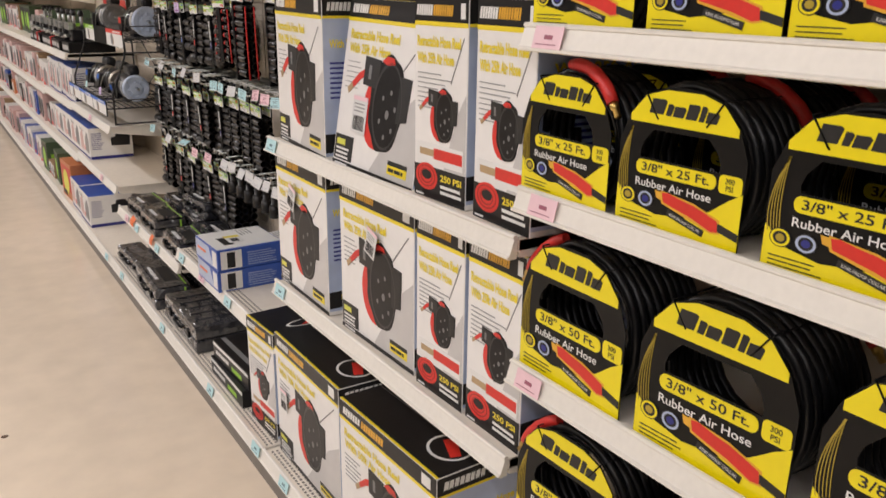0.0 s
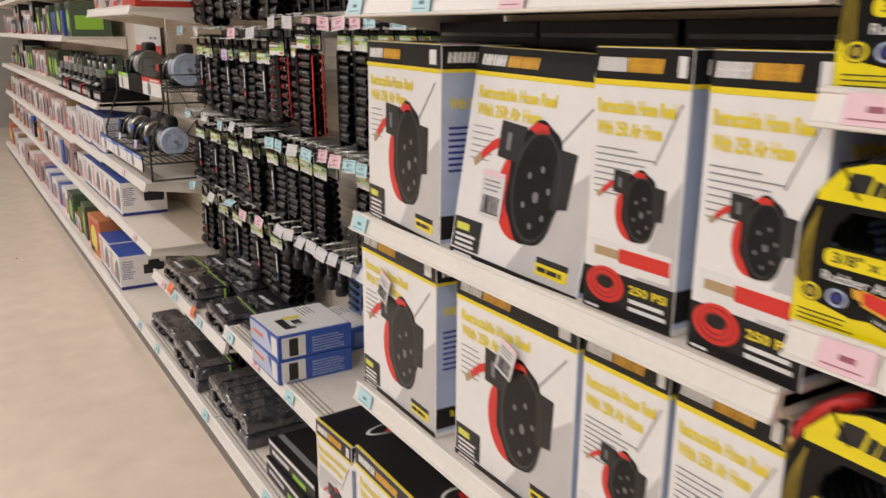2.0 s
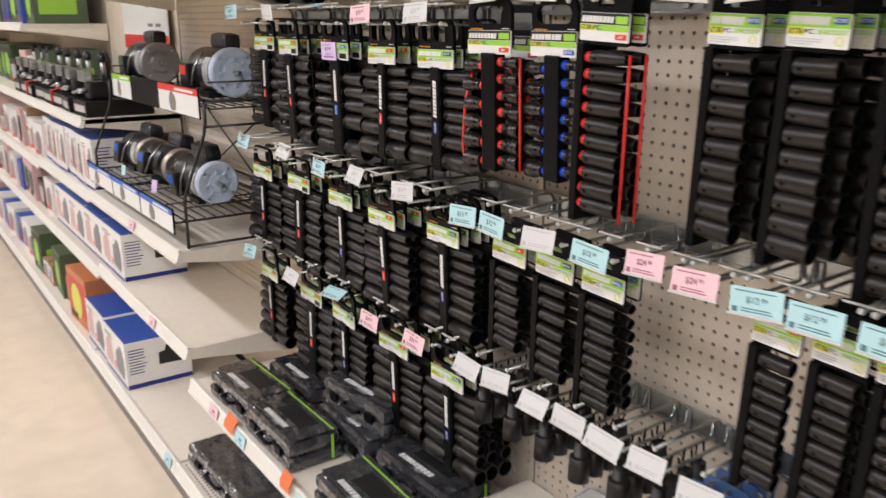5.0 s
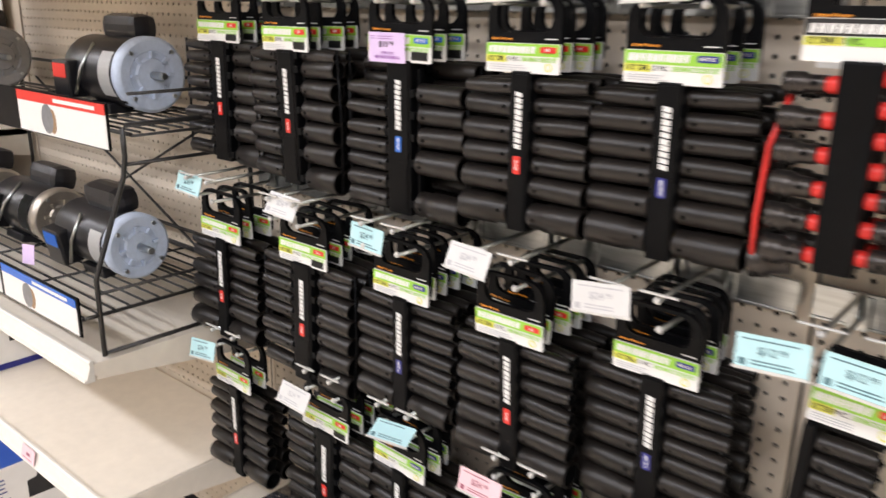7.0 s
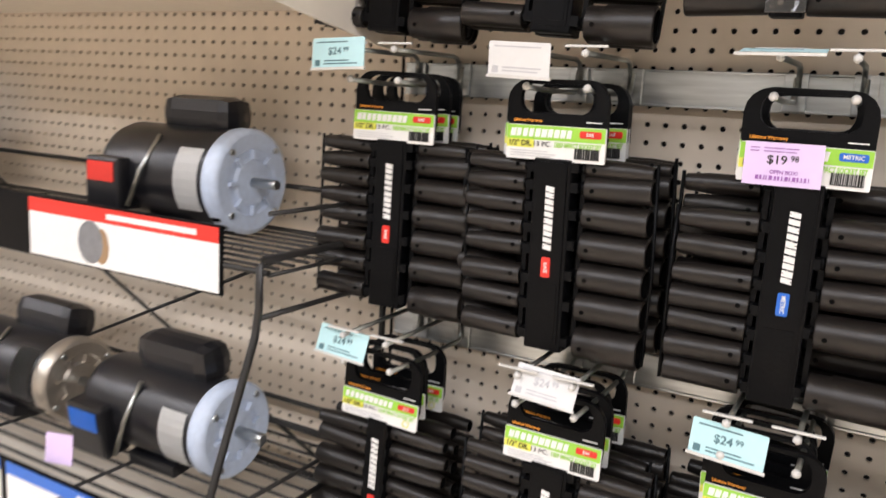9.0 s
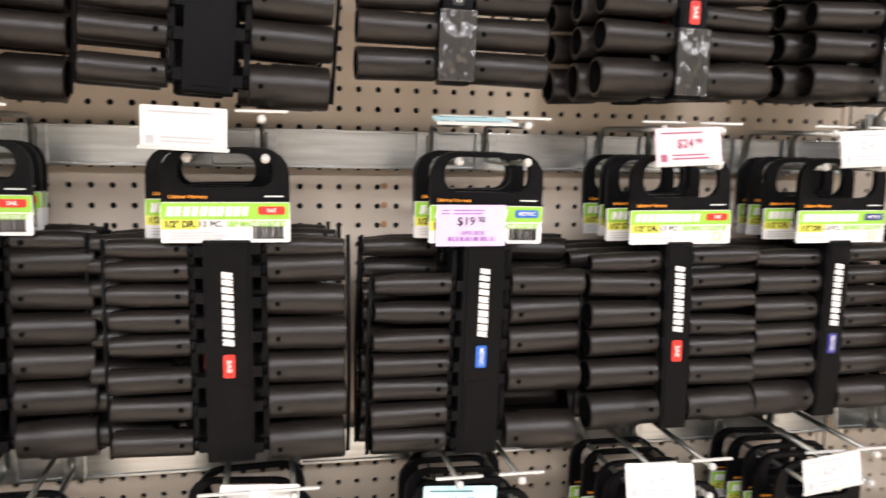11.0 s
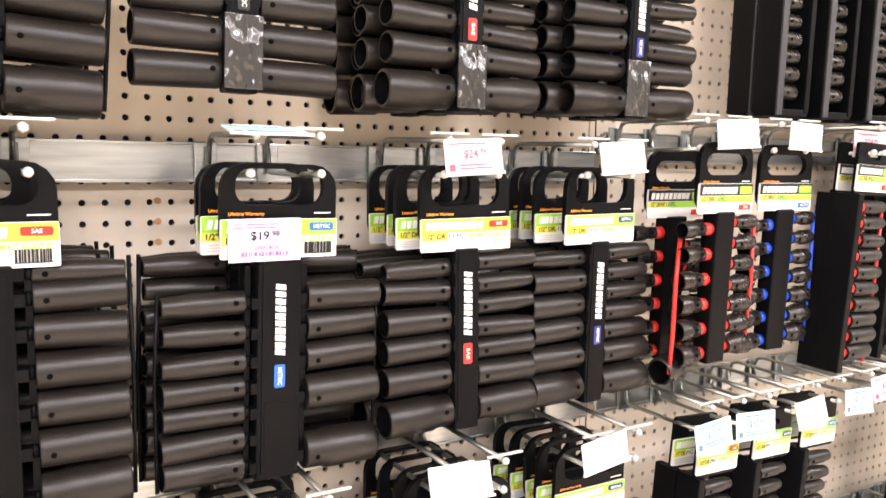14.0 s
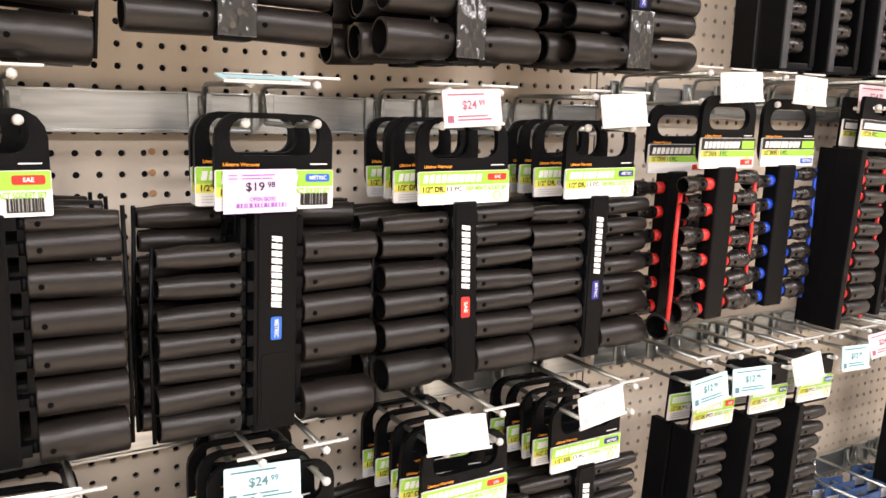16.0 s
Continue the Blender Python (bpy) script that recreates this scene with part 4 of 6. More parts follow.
def socket_mesh(r, length, steel, neck=0.0):
    """One impact socket lying along +y: drive end at 0, open end with its bore outward."""
    key = (round(r, 4), round(length, 3), steel.name, neck)
    if key in SOCKETS:
        return SOCKETS[key]
    if neck:
        prof = [(0, r * 0.4), (0, r * 0.74), (0.002, r * 0.78), (length * 0.42, r * 0.78), (length * 0.5, r * 0.98), (length * 0.52, r), (length - 0.002, r), (length, r * 0.95)]
    elif r > 0.0215:
        prof = [(0, r * 0.4), (0, r * 0.86), (0.002, r * 0.9), (length * 0.26, r * 0.9), (length * 0.29, r), (length - 0.002, r), (length, r * 0.95)]
    elif r < 0.0136 and length > 0.06:
        prof = [(0, r * 0.4), (0, r * 0.95), (0.002, r * 0.99), (length * 0.64, r), (length * 0.7, r * 0.98), (length * 0.9, r * 0.84), (length - 0.002, r * 0.82), (length, r * 0.78)]
    else:
        prof = [(0, r * 0.4), (0, r * 0.93), (0.002, r * 0.97), (length * 0.5, r * 0.985), (length - 0.002, r), (length, r * 0.95)]
    mouth = prof[-1][1] * 0.88
    outer = turned(prof + [(length, mouth)], "y", 18)
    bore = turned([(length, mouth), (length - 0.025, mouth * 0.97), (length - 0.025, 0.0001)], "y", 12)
    me = bpy.data.meshes.new("socket")
    for f in list(outer.faces):
        if len(f.verts) > 4 and f.calc_center_median().y > length * 0.9:
            outer.faces.remove(f)
    count = len(outer.faces)
    for f in list(bore.faces):
        if len(f.verts) > 4:
            bore.faces.remove(f)
    # A raised near-black disc stands in for the shaded pin hole.
    pin_shade = turned([(-0.0006, 0.0029), (0.001, 0.0029)], "x", 8, shift(-r * (0.78 if neck else 0.9 if r > 0.0215 else 0.985), 0.0115, r * 0.12))
    bm = join(outer, bore, pin_shade)
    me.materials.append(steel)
    me.materials.append(RECESS_SHADE)
    # Bore and pin hole take the near-black shade colour.
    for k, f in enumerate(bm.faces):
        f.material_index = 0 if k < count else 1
    bm.to_mesh(me)
    bm.free()
    SOCKETS[key] = me
    return me


def add_socket(parent, r, length, y, z, right, rng, steel=IMPACT, x=0.014, neck=0.0):
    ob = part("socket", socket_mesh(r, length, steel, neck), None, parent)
    turn = pose(0, 0, 0, 180 if right else 0, 0, 0)
    ob.matrix_basis = shift(x + rng.uniform(-0.002, 0.002), -y if right else y, z) @ pose(0, 0, 0, rng.uniform(-1.6, 1.6), 0, rng.uniform(-2.5, 2.5)) @ turn
    return ob


def hanger_label(ob, w, v0, v1, tone, word, rng, code, pro=False, drive='1/2" DR.', count="13 PC."):
    """The printed card band under a hanger's handle."""
    f, h, hw = FRONT, v1 - v0, w / 2
    label = part("label_card", flat(rounded(-hw, v0, hw, v1, 0.002, 2), f, 0.0025, -0.001), WHITEC, ob, "white printed label")
    if pro:
        part("maker_mark", brand_blocks(f, -hw * 0.9, v1 - h * 0.34, hw * 0.42, v1 - h * 0.12, 0.004, 9, 0.002, rng), WHITEC, label)
        part("black_band", flat(rect(-hw + 0.0006, v1 - h * 0.4, hw - 0.0006, v1 - 0.0006), f, 0.003), INK, label)
        part("green_patch", flat(rect(hw * 0.48, v1 - h * 0.36, hw * 0.95, v1 - h * 0.1), f, 0.0035), GREEN, label)
        part("yellow_band", flat(rect(-hw * 0.98, v1 - h * 0.62, -hw * 0.35, v1 - h * 0.42), f, 0.0035), YELLOWT, label)
        part("green_band", flat(rect(-hw * 0.3, v1 - h * 0.62, hw * 0.98, v1 - h * 0.42), f, 0.0035), GREEN, label)
        mid = v1 - h * 0.52
    else:
        part("green_band", flat(rect(-hw + 0.0008, v1 - h * 0.42, hw - 0.0008, v1 - 0.0006), f, 0.0032), GREEN, label, "lime green band")
        part("maker_mark", brand_blocks(f, -hw * 0.9, v1 - h * 0.34, hw * 0.38, v1 - h * 0.1, 0.004, 10, 0.0, rng), WHITEC, label)
        part("yellow_band", flat(rect(-hw + 0.0008, v1 - h * 0.66, -hw * 0.42, v1 - h * 0.42), f, 0.0033), YELLOWT, label)
        mid = v1 - h * 0.54
        lettering("kind_line", "DEEP IMPACT SOCKET SET", h * 0.14, GREEN, label, f, hw * 0.47, mid, 0.0036, width=hw * 0.92, bold=0.03)
        part("fine_print", bars(f, -hw * 0.9, hw * 0.2, v0 + h * 0.24, 3, h * 0.075, h * 0.016, 0.0036, rng, 0.4), TAGINK, label)
    lettering("drive_size", drive, h * 0.16, INK, label, f, -hw * 0.7, mid, 0.0042, width=hw * 0.46, bold=0.02)
    lettering("piece_count", count, h * 0.14, INK, label, f, -hw * 0.24, mid, 0.0042, width=hw * 0.36, bold=0.01)
    part("size_badge", flat(rounded(hw * 0.5, v1 - h * 0.3, hw * 0.92, v1 - h * 0.1, h * 0.05) if not pro else rect(hw * 0.5, v0 + h * 0.1, hw * 0.92, v0 + h * 0.28), f, 0.0042), tone, label)
    lettering("size_word", word, h * 0.1, WHITEC, label, f, hw * 0.71, (v1 - h * 0.2) if not pro else v0 + h * 0.19, 0.005, bold=0.02)
    if code:
        part("barcode", barcode(f, hw * 0.42, v0 + h * 0.1, hw * 0.9, v0 + h * 0.4, 0.004, rng), INK, label)
    else:
        part("count_ring", ring_plate(oval(hw * 0.72, v0 + h * 0.22, h * 0.14, h * 0.14, 14), oval(hw * 0.72, v0 + h * 0.22, h * 0.11, h * 0.11, 14), f, 0.0035), YELLOWT, label)
    return label


def handle_plate(ob, w, top, bottom, slot0, slot1):
    outer = rounded(-w / 2, bottom, w / 2, top, 0.027, 4)
    inner = rounded(-w * 0.38, slot0, w * 0.38, slot1, 0.016, 4)
    part("handle", ring_plate(outer, inner, FRONT, 0.0, -0.008), BLACKP, ob, "black plastic handle")
    lettering("warranty_line", "Lifetime Warranty", 0.0036, ORANGE, ob, FRONT, -w * 0.29, slot0 - 0.0095, 0.0012, width=w * 0.3, bold=0.03)
    part("item_line", flat(rect(w * 0.3, slot0 - 0.0095, w * 0.45, slot0 - 0.0082), FRONT, 0.001), WHITEC, ob)


SET_SHAPES = {
    # plate width, label top and foot, spine width and foot, where the sockets begin, their length, left and right (height, radius)
    "slim": (0.126, -0.0525, -0.0925, 0.034, -0.319, 0.0195, 0.088,
             [(-0.114, 0.0118), (-0.1435, 0.0153), (-0.1785, 0.0166), (-0.2115, 0.0168), (-0.2505, 0.0186), (-0.295, 0.0228)],
             [(-0.1095, 0.0115), (-0.138, 0.0121), (-0.1655, 0.0126), (-0.194, 0.0132), (-0.2215, 0.0142), (-0.253, 0.0168), (-0.295, 0.0216)]),
    "wide": (0.131, -0.048, -0.0905, 0.050, -0.340, 0.0355, 0.088,
             [(-0.1395, 0.0131), (-0.173, 0.0132), (-0.2045, 0.0134), (-0.234, 0.0139), (-0.2625, 0.0142), (-0.2925, 0.0152), (-0.325, 0.0165)],
             [(-0.138, 0.0162), (-0.1725, 0.017), (-0.2085, 0.0174), (-0.25, 0.0212), (-0.319, 0.0236)]),
    "full": (0.131, -0.048, -0.0905, 0.050, -0.340, 0.0355, 0.088,
             [(-0.103, 0.0126), (-0.13, 0.0128), (-0.157, 0.013), (-0.184, 0.0133), (-0.212, 0.0136), (-0.2405, 0.014), (-0.2695, 0.0143), (-0.299, 0.0148), (-0.3275, 0.0152)],
             [(-0.105, 0.0142), (-0.137, 0.0158), (-0.172, 0.0168), (-0.209, 0.0176), (-0.25, 0.0205), (-0.289, 0.0165), (-0.324, 0.019)]),
    "taped": (0.126, -0.0525, -0.0925, 0.034, -0.319, 0.0195, 0.088,
              [(-0.113 - 0.037 * k, 0.0182) for k in range(6)], [(-0.111 - 0.0375 * k, 0.0172 + 0.0003 * k) for k in range(6)]),
    "stout": (0.131, -0.045, -0.0875, 0.051, -0.331, 0.0405, 0.084,
              [(-0.097, 0.0112), (-0.1195, 0.0122), (-0.147, 0.0126), (-0.174, 0.0128), (-0.2015, 0.0132), (-0.2395, 0.0148), (-0.273, 0.0146), (-0.313, 0.0152)],
              [(-0.094, 0.011), (-0.1185, 0.0165), (-0.1525, 0.0174), (-0.1905, 0.0186), (-0.229, 0.0188), (-0.2685, 0.0196), (-0.316, 0.0234)]),
}


def socket_set(kind, tone, word, seed, tape=False):
    """A hanging socket set; origin at the prongs, plate front at x = 0."""
    rng = random.Random(seed)
    small = kind in ("slim", "taped")
    w, label_top, label_foot, sw, foot, gap, length, left, right = SET_SHAPES[kind]
    ob = thing("socket_set", "black deep impact socket set with green and white %s label" % word.lower(), "socket set", "hanging socket sets")
    handle_plate(ob, w, 0.011, label_foot, label_top + 0.015, 0.0055)
    hanger_label(ob, w + 0.001, label_foot, label_top, tone, word, rng, not small)
    part("spine", block(-0.004, -sw / 2, foot, 0.024, sw / 2, label_foot + 0.003, 0.003), BLACKP, ob, "black plastic spine")
    part("spine_face", flat(rounded(-sw * 0.4, foot + 0.008, sw * 0.4, label_foot - 0.002, 0.003, 2), FRONT, 0.0055, 0.003), BLACKP, ob)
    if not small:
        part("spine_window", flat(rounded(-sw * 0.33, foot + 0.014, sw * 0.33, foot + 0.09, 0.003, 2), FRONT, 0.0062, 0.004), BLACKP, ob)
    vs = -0.119
    part("maker_mark", brand_blocks(shift(-0.0056, 0, vs) @ FRONT @ Matrix.Rotation(radians(-90), 4, "Z"), 0, -0.0058, 0.081, 0.0058, 0.0008, 10, 0, rng), WHITEC, ob)
    part("size_patch", flat(rounded(-0.0062, vs - 0.1155, 0.0062, vs - 0.0895, 0.002, 2), FRONT, 0.0064, 0.004), tone, ob)
    lettering("size_word", word, 0.005, WHITEC, ob, FRONT, 0, vs - 0.1025, 0.0068, width=0.014 if word == "SAE" else 0.02, turn=-90, bold=0.02)
    for side, rows in ((False, left), (True, right)):
        s = -1 if side else 1
        rail = [block(0.008, s * (gap - 0.006), foot + 0.01, 0.018, s * gap, label_foot - 0.01)]
        for v, r in rows:
            add_socket(ob, r, length * rng.uniform(0.985, 1.015), gap, v, side, rng)
            rail.append(block(-0.003, s * (sw / 2 - 0.001), v - 0.006, 0.012, s * (sw / 2 + (gap - sw / 2) * 0.6), v + 0.006))
            rail.append(turned([(0.0, 0.001), (0.0, 0.0075), (0.006, 0.0075), (0.006, 0.001)], "y", 10, shift(0.01, s * (gap - 0.003) - 0.003, v)))
        part("clip_rail", join(*rail), BLACKP, ob)
        if not small:
            end = s * (gap + length + 0.003)
            part("retaining_rod", tube([(0.012, end, rows[0][0] + 0.012), (0.015, end + s * 0.002, -0.22), (0.012, end, rows[-1][0] - 0.014)], 0.0023, 6), BLACKP, ob)
    if tape:
        part("tape", block(-0.0085, -sw * 0.6, foot + 0.004, -0.005, sw * 0.6, foot + 0.08, 0.001), TAPE, ob, "crumpled clear tape")
    return ob


sae_slim, met_slim = socket_set("slim", RED, "SAE", 21), socket_set("slim", NAVY, "METRIC", 22)
sae_stout, met_wide = socket_set("stout", RED, "SAE", 23), socket_set("wide", BLUE, "METRIC", 24)
met_tape, sae_tape = socket_set("taped", INK, "METRIC", 25, True), socket_set("slim", RED, "SAE", 26, True)
met_tape2 = socket_set("slim", NAVY, "METRIC", 27, True)
COLUMNS = [
    # y, z, how many deep, x of the front one
    (sae_slim, [(4.312, 1.608, 4, 1.572), (4.308, 1.21, 5, 1.556), (4.284, 0.872, 4, 1.572), (5.067, 1.213, 3, 1.572), (5.06, 0.872, 2, 1.572)]),
    (met_slim, [(4.091, 1.608, 4, 1.572), (4.082, 1.213, 5, 1.585), (4.545, 1.213, 5, 1.572), (4.046, 0.872, 3, 1.572), (4.548, 0.872, 3, 1.572)]),
    (sae_stout, [(4.832, 1.608, 4, 1.572), (5.095, 1.612, 3, 1.615), (4.80, 1.213, 4, 1.572), (4.75, 0.872, 4, 1.572), (5.10, 2.008, 2, 1.6), (4.83, 2.004, 2, 1.572)]),
    (met_wide, [(4.548, 1.608, 1, 1.572)]),
    (met_tape, [(4.583, 2.011, 1, 1.572)]),
    (sae_tape, [(4.309, 2.003, 4, 1.572)]),
    (met_tape2, [(4.028, 2.006, 3, 1.572)]),
]
rng = random.Random(8)
for proto, cols in COLUMNS:
    spots = []
    for y, z, deep, x in cols:
        step = min(0.041, (1.712 - x) / max(1, deep - 1))
        for k in range(deep):
            lag = 0.0 if k == 0 else rng.uniform(-0.003, 0.02)
            lean = (0, 2.2, -1.5, 1.0)[len(spots) % 4] if z < 1.5 else 3.5 if z > 1.9 and proto is sae_stout else 0.0
            spots.append(shift(x + step * k, y + lag, z) @ pose(0, 0, 0, lean + rng.uniform(-1.2, 1.2), -1 + rng.uniform(-2, 1.5), rng.uniform(-3, 3)))
    place(proto, spots)
# two full sets hang behind the front metric set
place(socket_set("full", BLUE, "METRIC", 28), [shift(1.616, 4.557, 1.609) @ pose(0, 0, 0, 0.6, -2, 1), shift(1.657, 4.552, 1.608) @ pose(0, 0, 0, -0.5, -2, -1)])
# the front metric set turns a little, and carries a lilac sticker
sticker = thing("price_sticker", "lilac price sticker on the front socket set", "sticker")
part("paper", flat(rect(-0.0395, -0.023, 0.0395, 0.023), FRONT, 0.0012), TAGLILAC, sticker)
lettering("price", "$19", 0.0092, INK, sticker, FRONT, -0.006, 0.0045, 0.0018, width=0.02, bold=0.012)
lettering("price_fraction", "98", 0.0062, INK, sticker, FRONT, 0.0115, 0.0065, 0.0018, bold=0.01)
lettering("offer", "OPEN BOX!", 0.0042, LILACINK, sticker, FRONT, 0.002, -0.0085, 0.0018, width=0.028, bold=0.02)
part("fine_print", bars(FRONT, -0.02, 0.02, 0.0165, 2, 0.0036, 0.001, 0.0018, random.Random(5), 0.2, 0.0012), LILACINK, sticker)
part("fine_print", bars(FRONT, -0.034, -0.022, 0.0165, 2, 0.0036, 0.001, 0.0018, random.Random(6), 0.3), LILACINK, sticker)
part("barcode", barcode(FRONT, -0.026, -0.017, 0.028, -0.0125, 0.0018, random.Random(6)), LILACINK, sticker)
place(sticker, [shift(1.5655, 4.5685, 1.5385) @ pose(0, 0, 0, 0, -2, 0)])


def pro_set(tone, plastic, word, seed):
    """A pro set: short stepped sockets on coloured clips both sides of a plain spine, with a coloured strap."""
    rng = random.Random(seed)
    colour = "red" if plastic is REDPL else "blue"
    ob = thing("socket_set", "chrome impact socket set on %s clips" % colour, "socket set", "hanging socket sets")
    handle_plate(ob, 0.122, 0.012, -0.092, -0.036, -0.004)
    hanger_label(ob, 0.123, -0.092, -0.048, tone, word, rng, False, True, '1/2" DRIVE')
    part("spine", block(-0.006, -0.0205, -0.32, 0.022, 0.0205, -0.09, 0.003), BLACKP, ob, "plain black spine")
    left = [(-0.116 - 0.0378 * k, 0.0124 + 0.001 * k) for k in range(6)]
    right = [(-0.107 - 0.032 * k, 0.0112 + 0.0009 * k) for k in range(7)]
    for side, rows in ((False, left), (True, right)):
        s = -1 if side else 1
        for v, r in rows:
            part("clip", turned([(0, 0.0095), (0.012, 0.0095), (0.013, 0.008), (0.016, 0.008)], "y", 12, shift(0.008, 0, v) @ Matrix.Diagonal((1, s, 1, 1)) @ shift(0, 0.0185, 0)), plastic, ob, "%s clip" % colour)
            add_socket(ob, r, 0.044, 0.0335, v, side, rng, PROSTEEL, 0.008, 0.5)
    part("strap", tube([(0.004, -0.0805, -0.098), (0.002, -0.083, -0.2), (0.004, -0.081, -0.315)], 0.0028, 6), plastic, ob, "%s strap" % colour)
    return ob


place(pro_set(RED, REDPL, "SAE", 31), [shift(1.545 + 0.085 * k, 3.872 + 0.01 * k, 1.646 - 0.012 * k) @ pose(0, 0, 0, 0, -2, (3, -2, 1)[k]) for k in range(2)])
place(pro_set(BLUE, BLUEPL, "METRIC", 32), [shift(1.562 + 0.045 * k, 3.711 + (0, 0.01, 0.02)[k], 1.646) @ pose(0, 0, 0, 0, -2, (-2, 2, 1)[k]) for k in range(1)])


loose = thing("dangling_socket", "chrome socket dangling from a slack red strap", "socket")
part("body", socket_mesh(0.021, 0.046, PROSTEEL, 0.5), None, loose).matrix_basis = pose(0, 0, 0, -8, 0, 10) @ shift(0, -0.052, 0)
part("strap", tube([(-0.012, -0.012, 0.0), (-0.016, -0.012, 0.06), (-0.014, -0.016, 0.14), (-0.006, -0.03, 0.2)], 0.0035, 6), REDPL, loose, "slack red strap")
place(loose, [shift(1.57, 3.974, 1.318)])


def rail_set(count, pitch, r0, r1, tone, word, seed, plastic=None, steel=IMPACT, length=0.085, colour="", w=0.094):
    """A single tray rail with a row of sockets reaching out to one side."""
    rng = random.Random(seed)
    ob = thing("socket_rail", ("black socket rail with %s clips and strap" % colour) if colour else "black rail of deep sockets with a green label", "socket rail", "hanging socket rails")
    foot = -0.085 - count * pitch - 0.012
    outer, inner = rounded(-w / 2, -0.072, w / 2, 0.014, 0.006, 3), rounded(-0.016, -0.014, 0.016, -0.003, 0.005, 3)
    part("handle", ring_plate(outer, inner, FRONT, 0.0, -0.006), BLACKP, ob, "black hang plate")
    hanger_label(ob, w + 0.001, -0.066, -0.022, tone, word, rng, False, bool(colour), '1/2" DR.', "PC.")
    part("rail", block(-0.01, w / 2 - 0.015, foot, 0.034, w / 2, -0.07, 0.002), BLACKP, ob, "black tray rail")
    if length < 0.045:
        # Front strip slightly paler than the rail itself.
        part("rail_edge", block(-0.013, w / 2 - 0.016, foot - 0.004, -0.009, w / 2 - 0.001, -0.074, 0.0015), mat("dark_grey_plastic", (0.03, 0.031, 0.034), 0.5, 0, 0.3, 30), ob, "dark grey rail edge")
        part("far_rail", block(-0.008, -w / 2, foot, 0.03, -w / 2 + 0.012, -0.07, 0.002), BLACKP, ob)
        part("foot_bar", block(-0.006, -w / 2, foot - 0.006, 0.03, w / 2, foot + 0.006, 0.002), BLACKP, ob)
    for k in range(count):
        v = -0.092 - pitch * k
        r = r0 + (r1 - r0) * k / (count - 1)
        if plastic:
            part("clip", turned([(0, 0.009), (0.012, 0.009), (0.013, 0.007)], "y", 12, shift(0.002, w / 2 - 0.016, v) @ Matrix.Diagonal((1, -1, 1, 1))), plastic, ob, colour + " clip")
        add_socket(ob, r, length, -(w / 2 - 0.027 if plastic else w / 2 - 0.018), v, True, rng, steel, 0.002)
    if plastic:
        part("strap", tube([(0.006, -w * 0.5, -0.084), (0.004, -w * 0.52, -0.2), (0.006, -w * 0.5, foot + 0.01)], [0.003, 0.0032, 0.003], 6), plastic, ob, colour + " strap")
    return ob


place(rail_set(10, 0.0272, 0.0118, 0.0148, RED, "SAE", 41, REDPL, IMPACT, 0.07, "red", 0.1), [shift(1.518 + 0.034 * k, 3.545 - 0.004 * k, 1.650) @ pose(0, 0, 0, 2.5, -2, (2, 1)[k]) for k in range(2)])
for count, pitch, r0, r1, tone, word, seed, y, z, deep, w, length in (
        (7, 0.0255, 0.0115, 0.0138, RED, "SAE", 42, 3.836, 1.205, 2, 0.097, 0.066), (7, 0.0295, 0.011, 0.0148, NAVY, "METRIC", 43, 3.702, 1.207, 2, 0.097, 0.066),
        (8, 0.0275, 0.0122, 0.0145, BLUE, "METRIC", 44, 3.576, 1.206, 2, 0.097, 0.066), (8, 0.0275, 0.0122, 0.0145, RED, "SAE", 48, 3.235, 1.224, 1, 0.075, 0.05),
        (8, 0.0275, 0.0122, 0.0145, NAVY, "METRIC", 49, 3.14, 1.228, 2, 0.075, 0.05), (8, 0.0275, 0.0122, 0.0145, BLUE, "METRIC", 50, 3.045, 1.226, 2, 0.085, 0.055)):
    place(rail_set(count, pitch, r0, r1, tone, word, seed, None, IMPACT, length, "", w), [shift(1.572 + 0.045 * k, y - 0.01 + 0.003 * k, z) @ pose(0, 0, 0, 3, -2, 2 - 3 * k) for k in range(deep)])
place(rail_set(9, 0.031, 0.0135, 0.019, BLUE, "METRIC", 45, None, IMPACT, 0.06, "", 0.085), [shift(1.572 + 0.05 * k, y - 0.008 * k, 1.648) @ pose(0, 0, 0, 2.5, -2, 1 - 3 * k) for y in (3.345, 3.22) for k in range(3)])
place(rail_set(10, 0.031, 0.012, 0.016, RED, "SAE", 46, None, IMPACT, 0.066, "", 0.085), [shift(1.585 + 0.05 * k, y + 0.004 * k, 1.65) @ pose(0, 0, 0, 1, -2, 1 - 3 * k) for y in (3.09, 2.96) for k in range(3)])
place(rail_set(9, 0.028, 0.0105, 0.0125, NAVY, "METRIC", 47, None, PROSTEEL, 0.04), [shift(1.58 + 0.05 * k, y, 2.06) @ pose(0, 0, 0, -1, -2, 2 - 3 * k) for y in (3.685, 3.565, 3.44, 3.32, 3.20, 3.08) for k in range(2)])


def adapter_card(seed):
    rng = random.Random(seed)
    ob = thing("socket_adapter", "small black impact adapter hanging on a short hook", "adapter", "hanging adapters")
    part("loop", tube([(0.0, 0.006, 0.004), (0.0, 0.008, -0.02), (0, 0, -0.035), (0.0, -0.008, -0.02), (0, -0.006, 0.004)], 0.0022, 6), BLACKP, ob)
    part("body", turned([(-0.035, 0.001), (-0.035, 0.013), (-0.065, 0.014), (-0.068, 0.021), (-0.118, 0.021), (-0.12, 0.016), (-0.12, 0.001)], "z", 14), IMPACT, ob)
    return ob


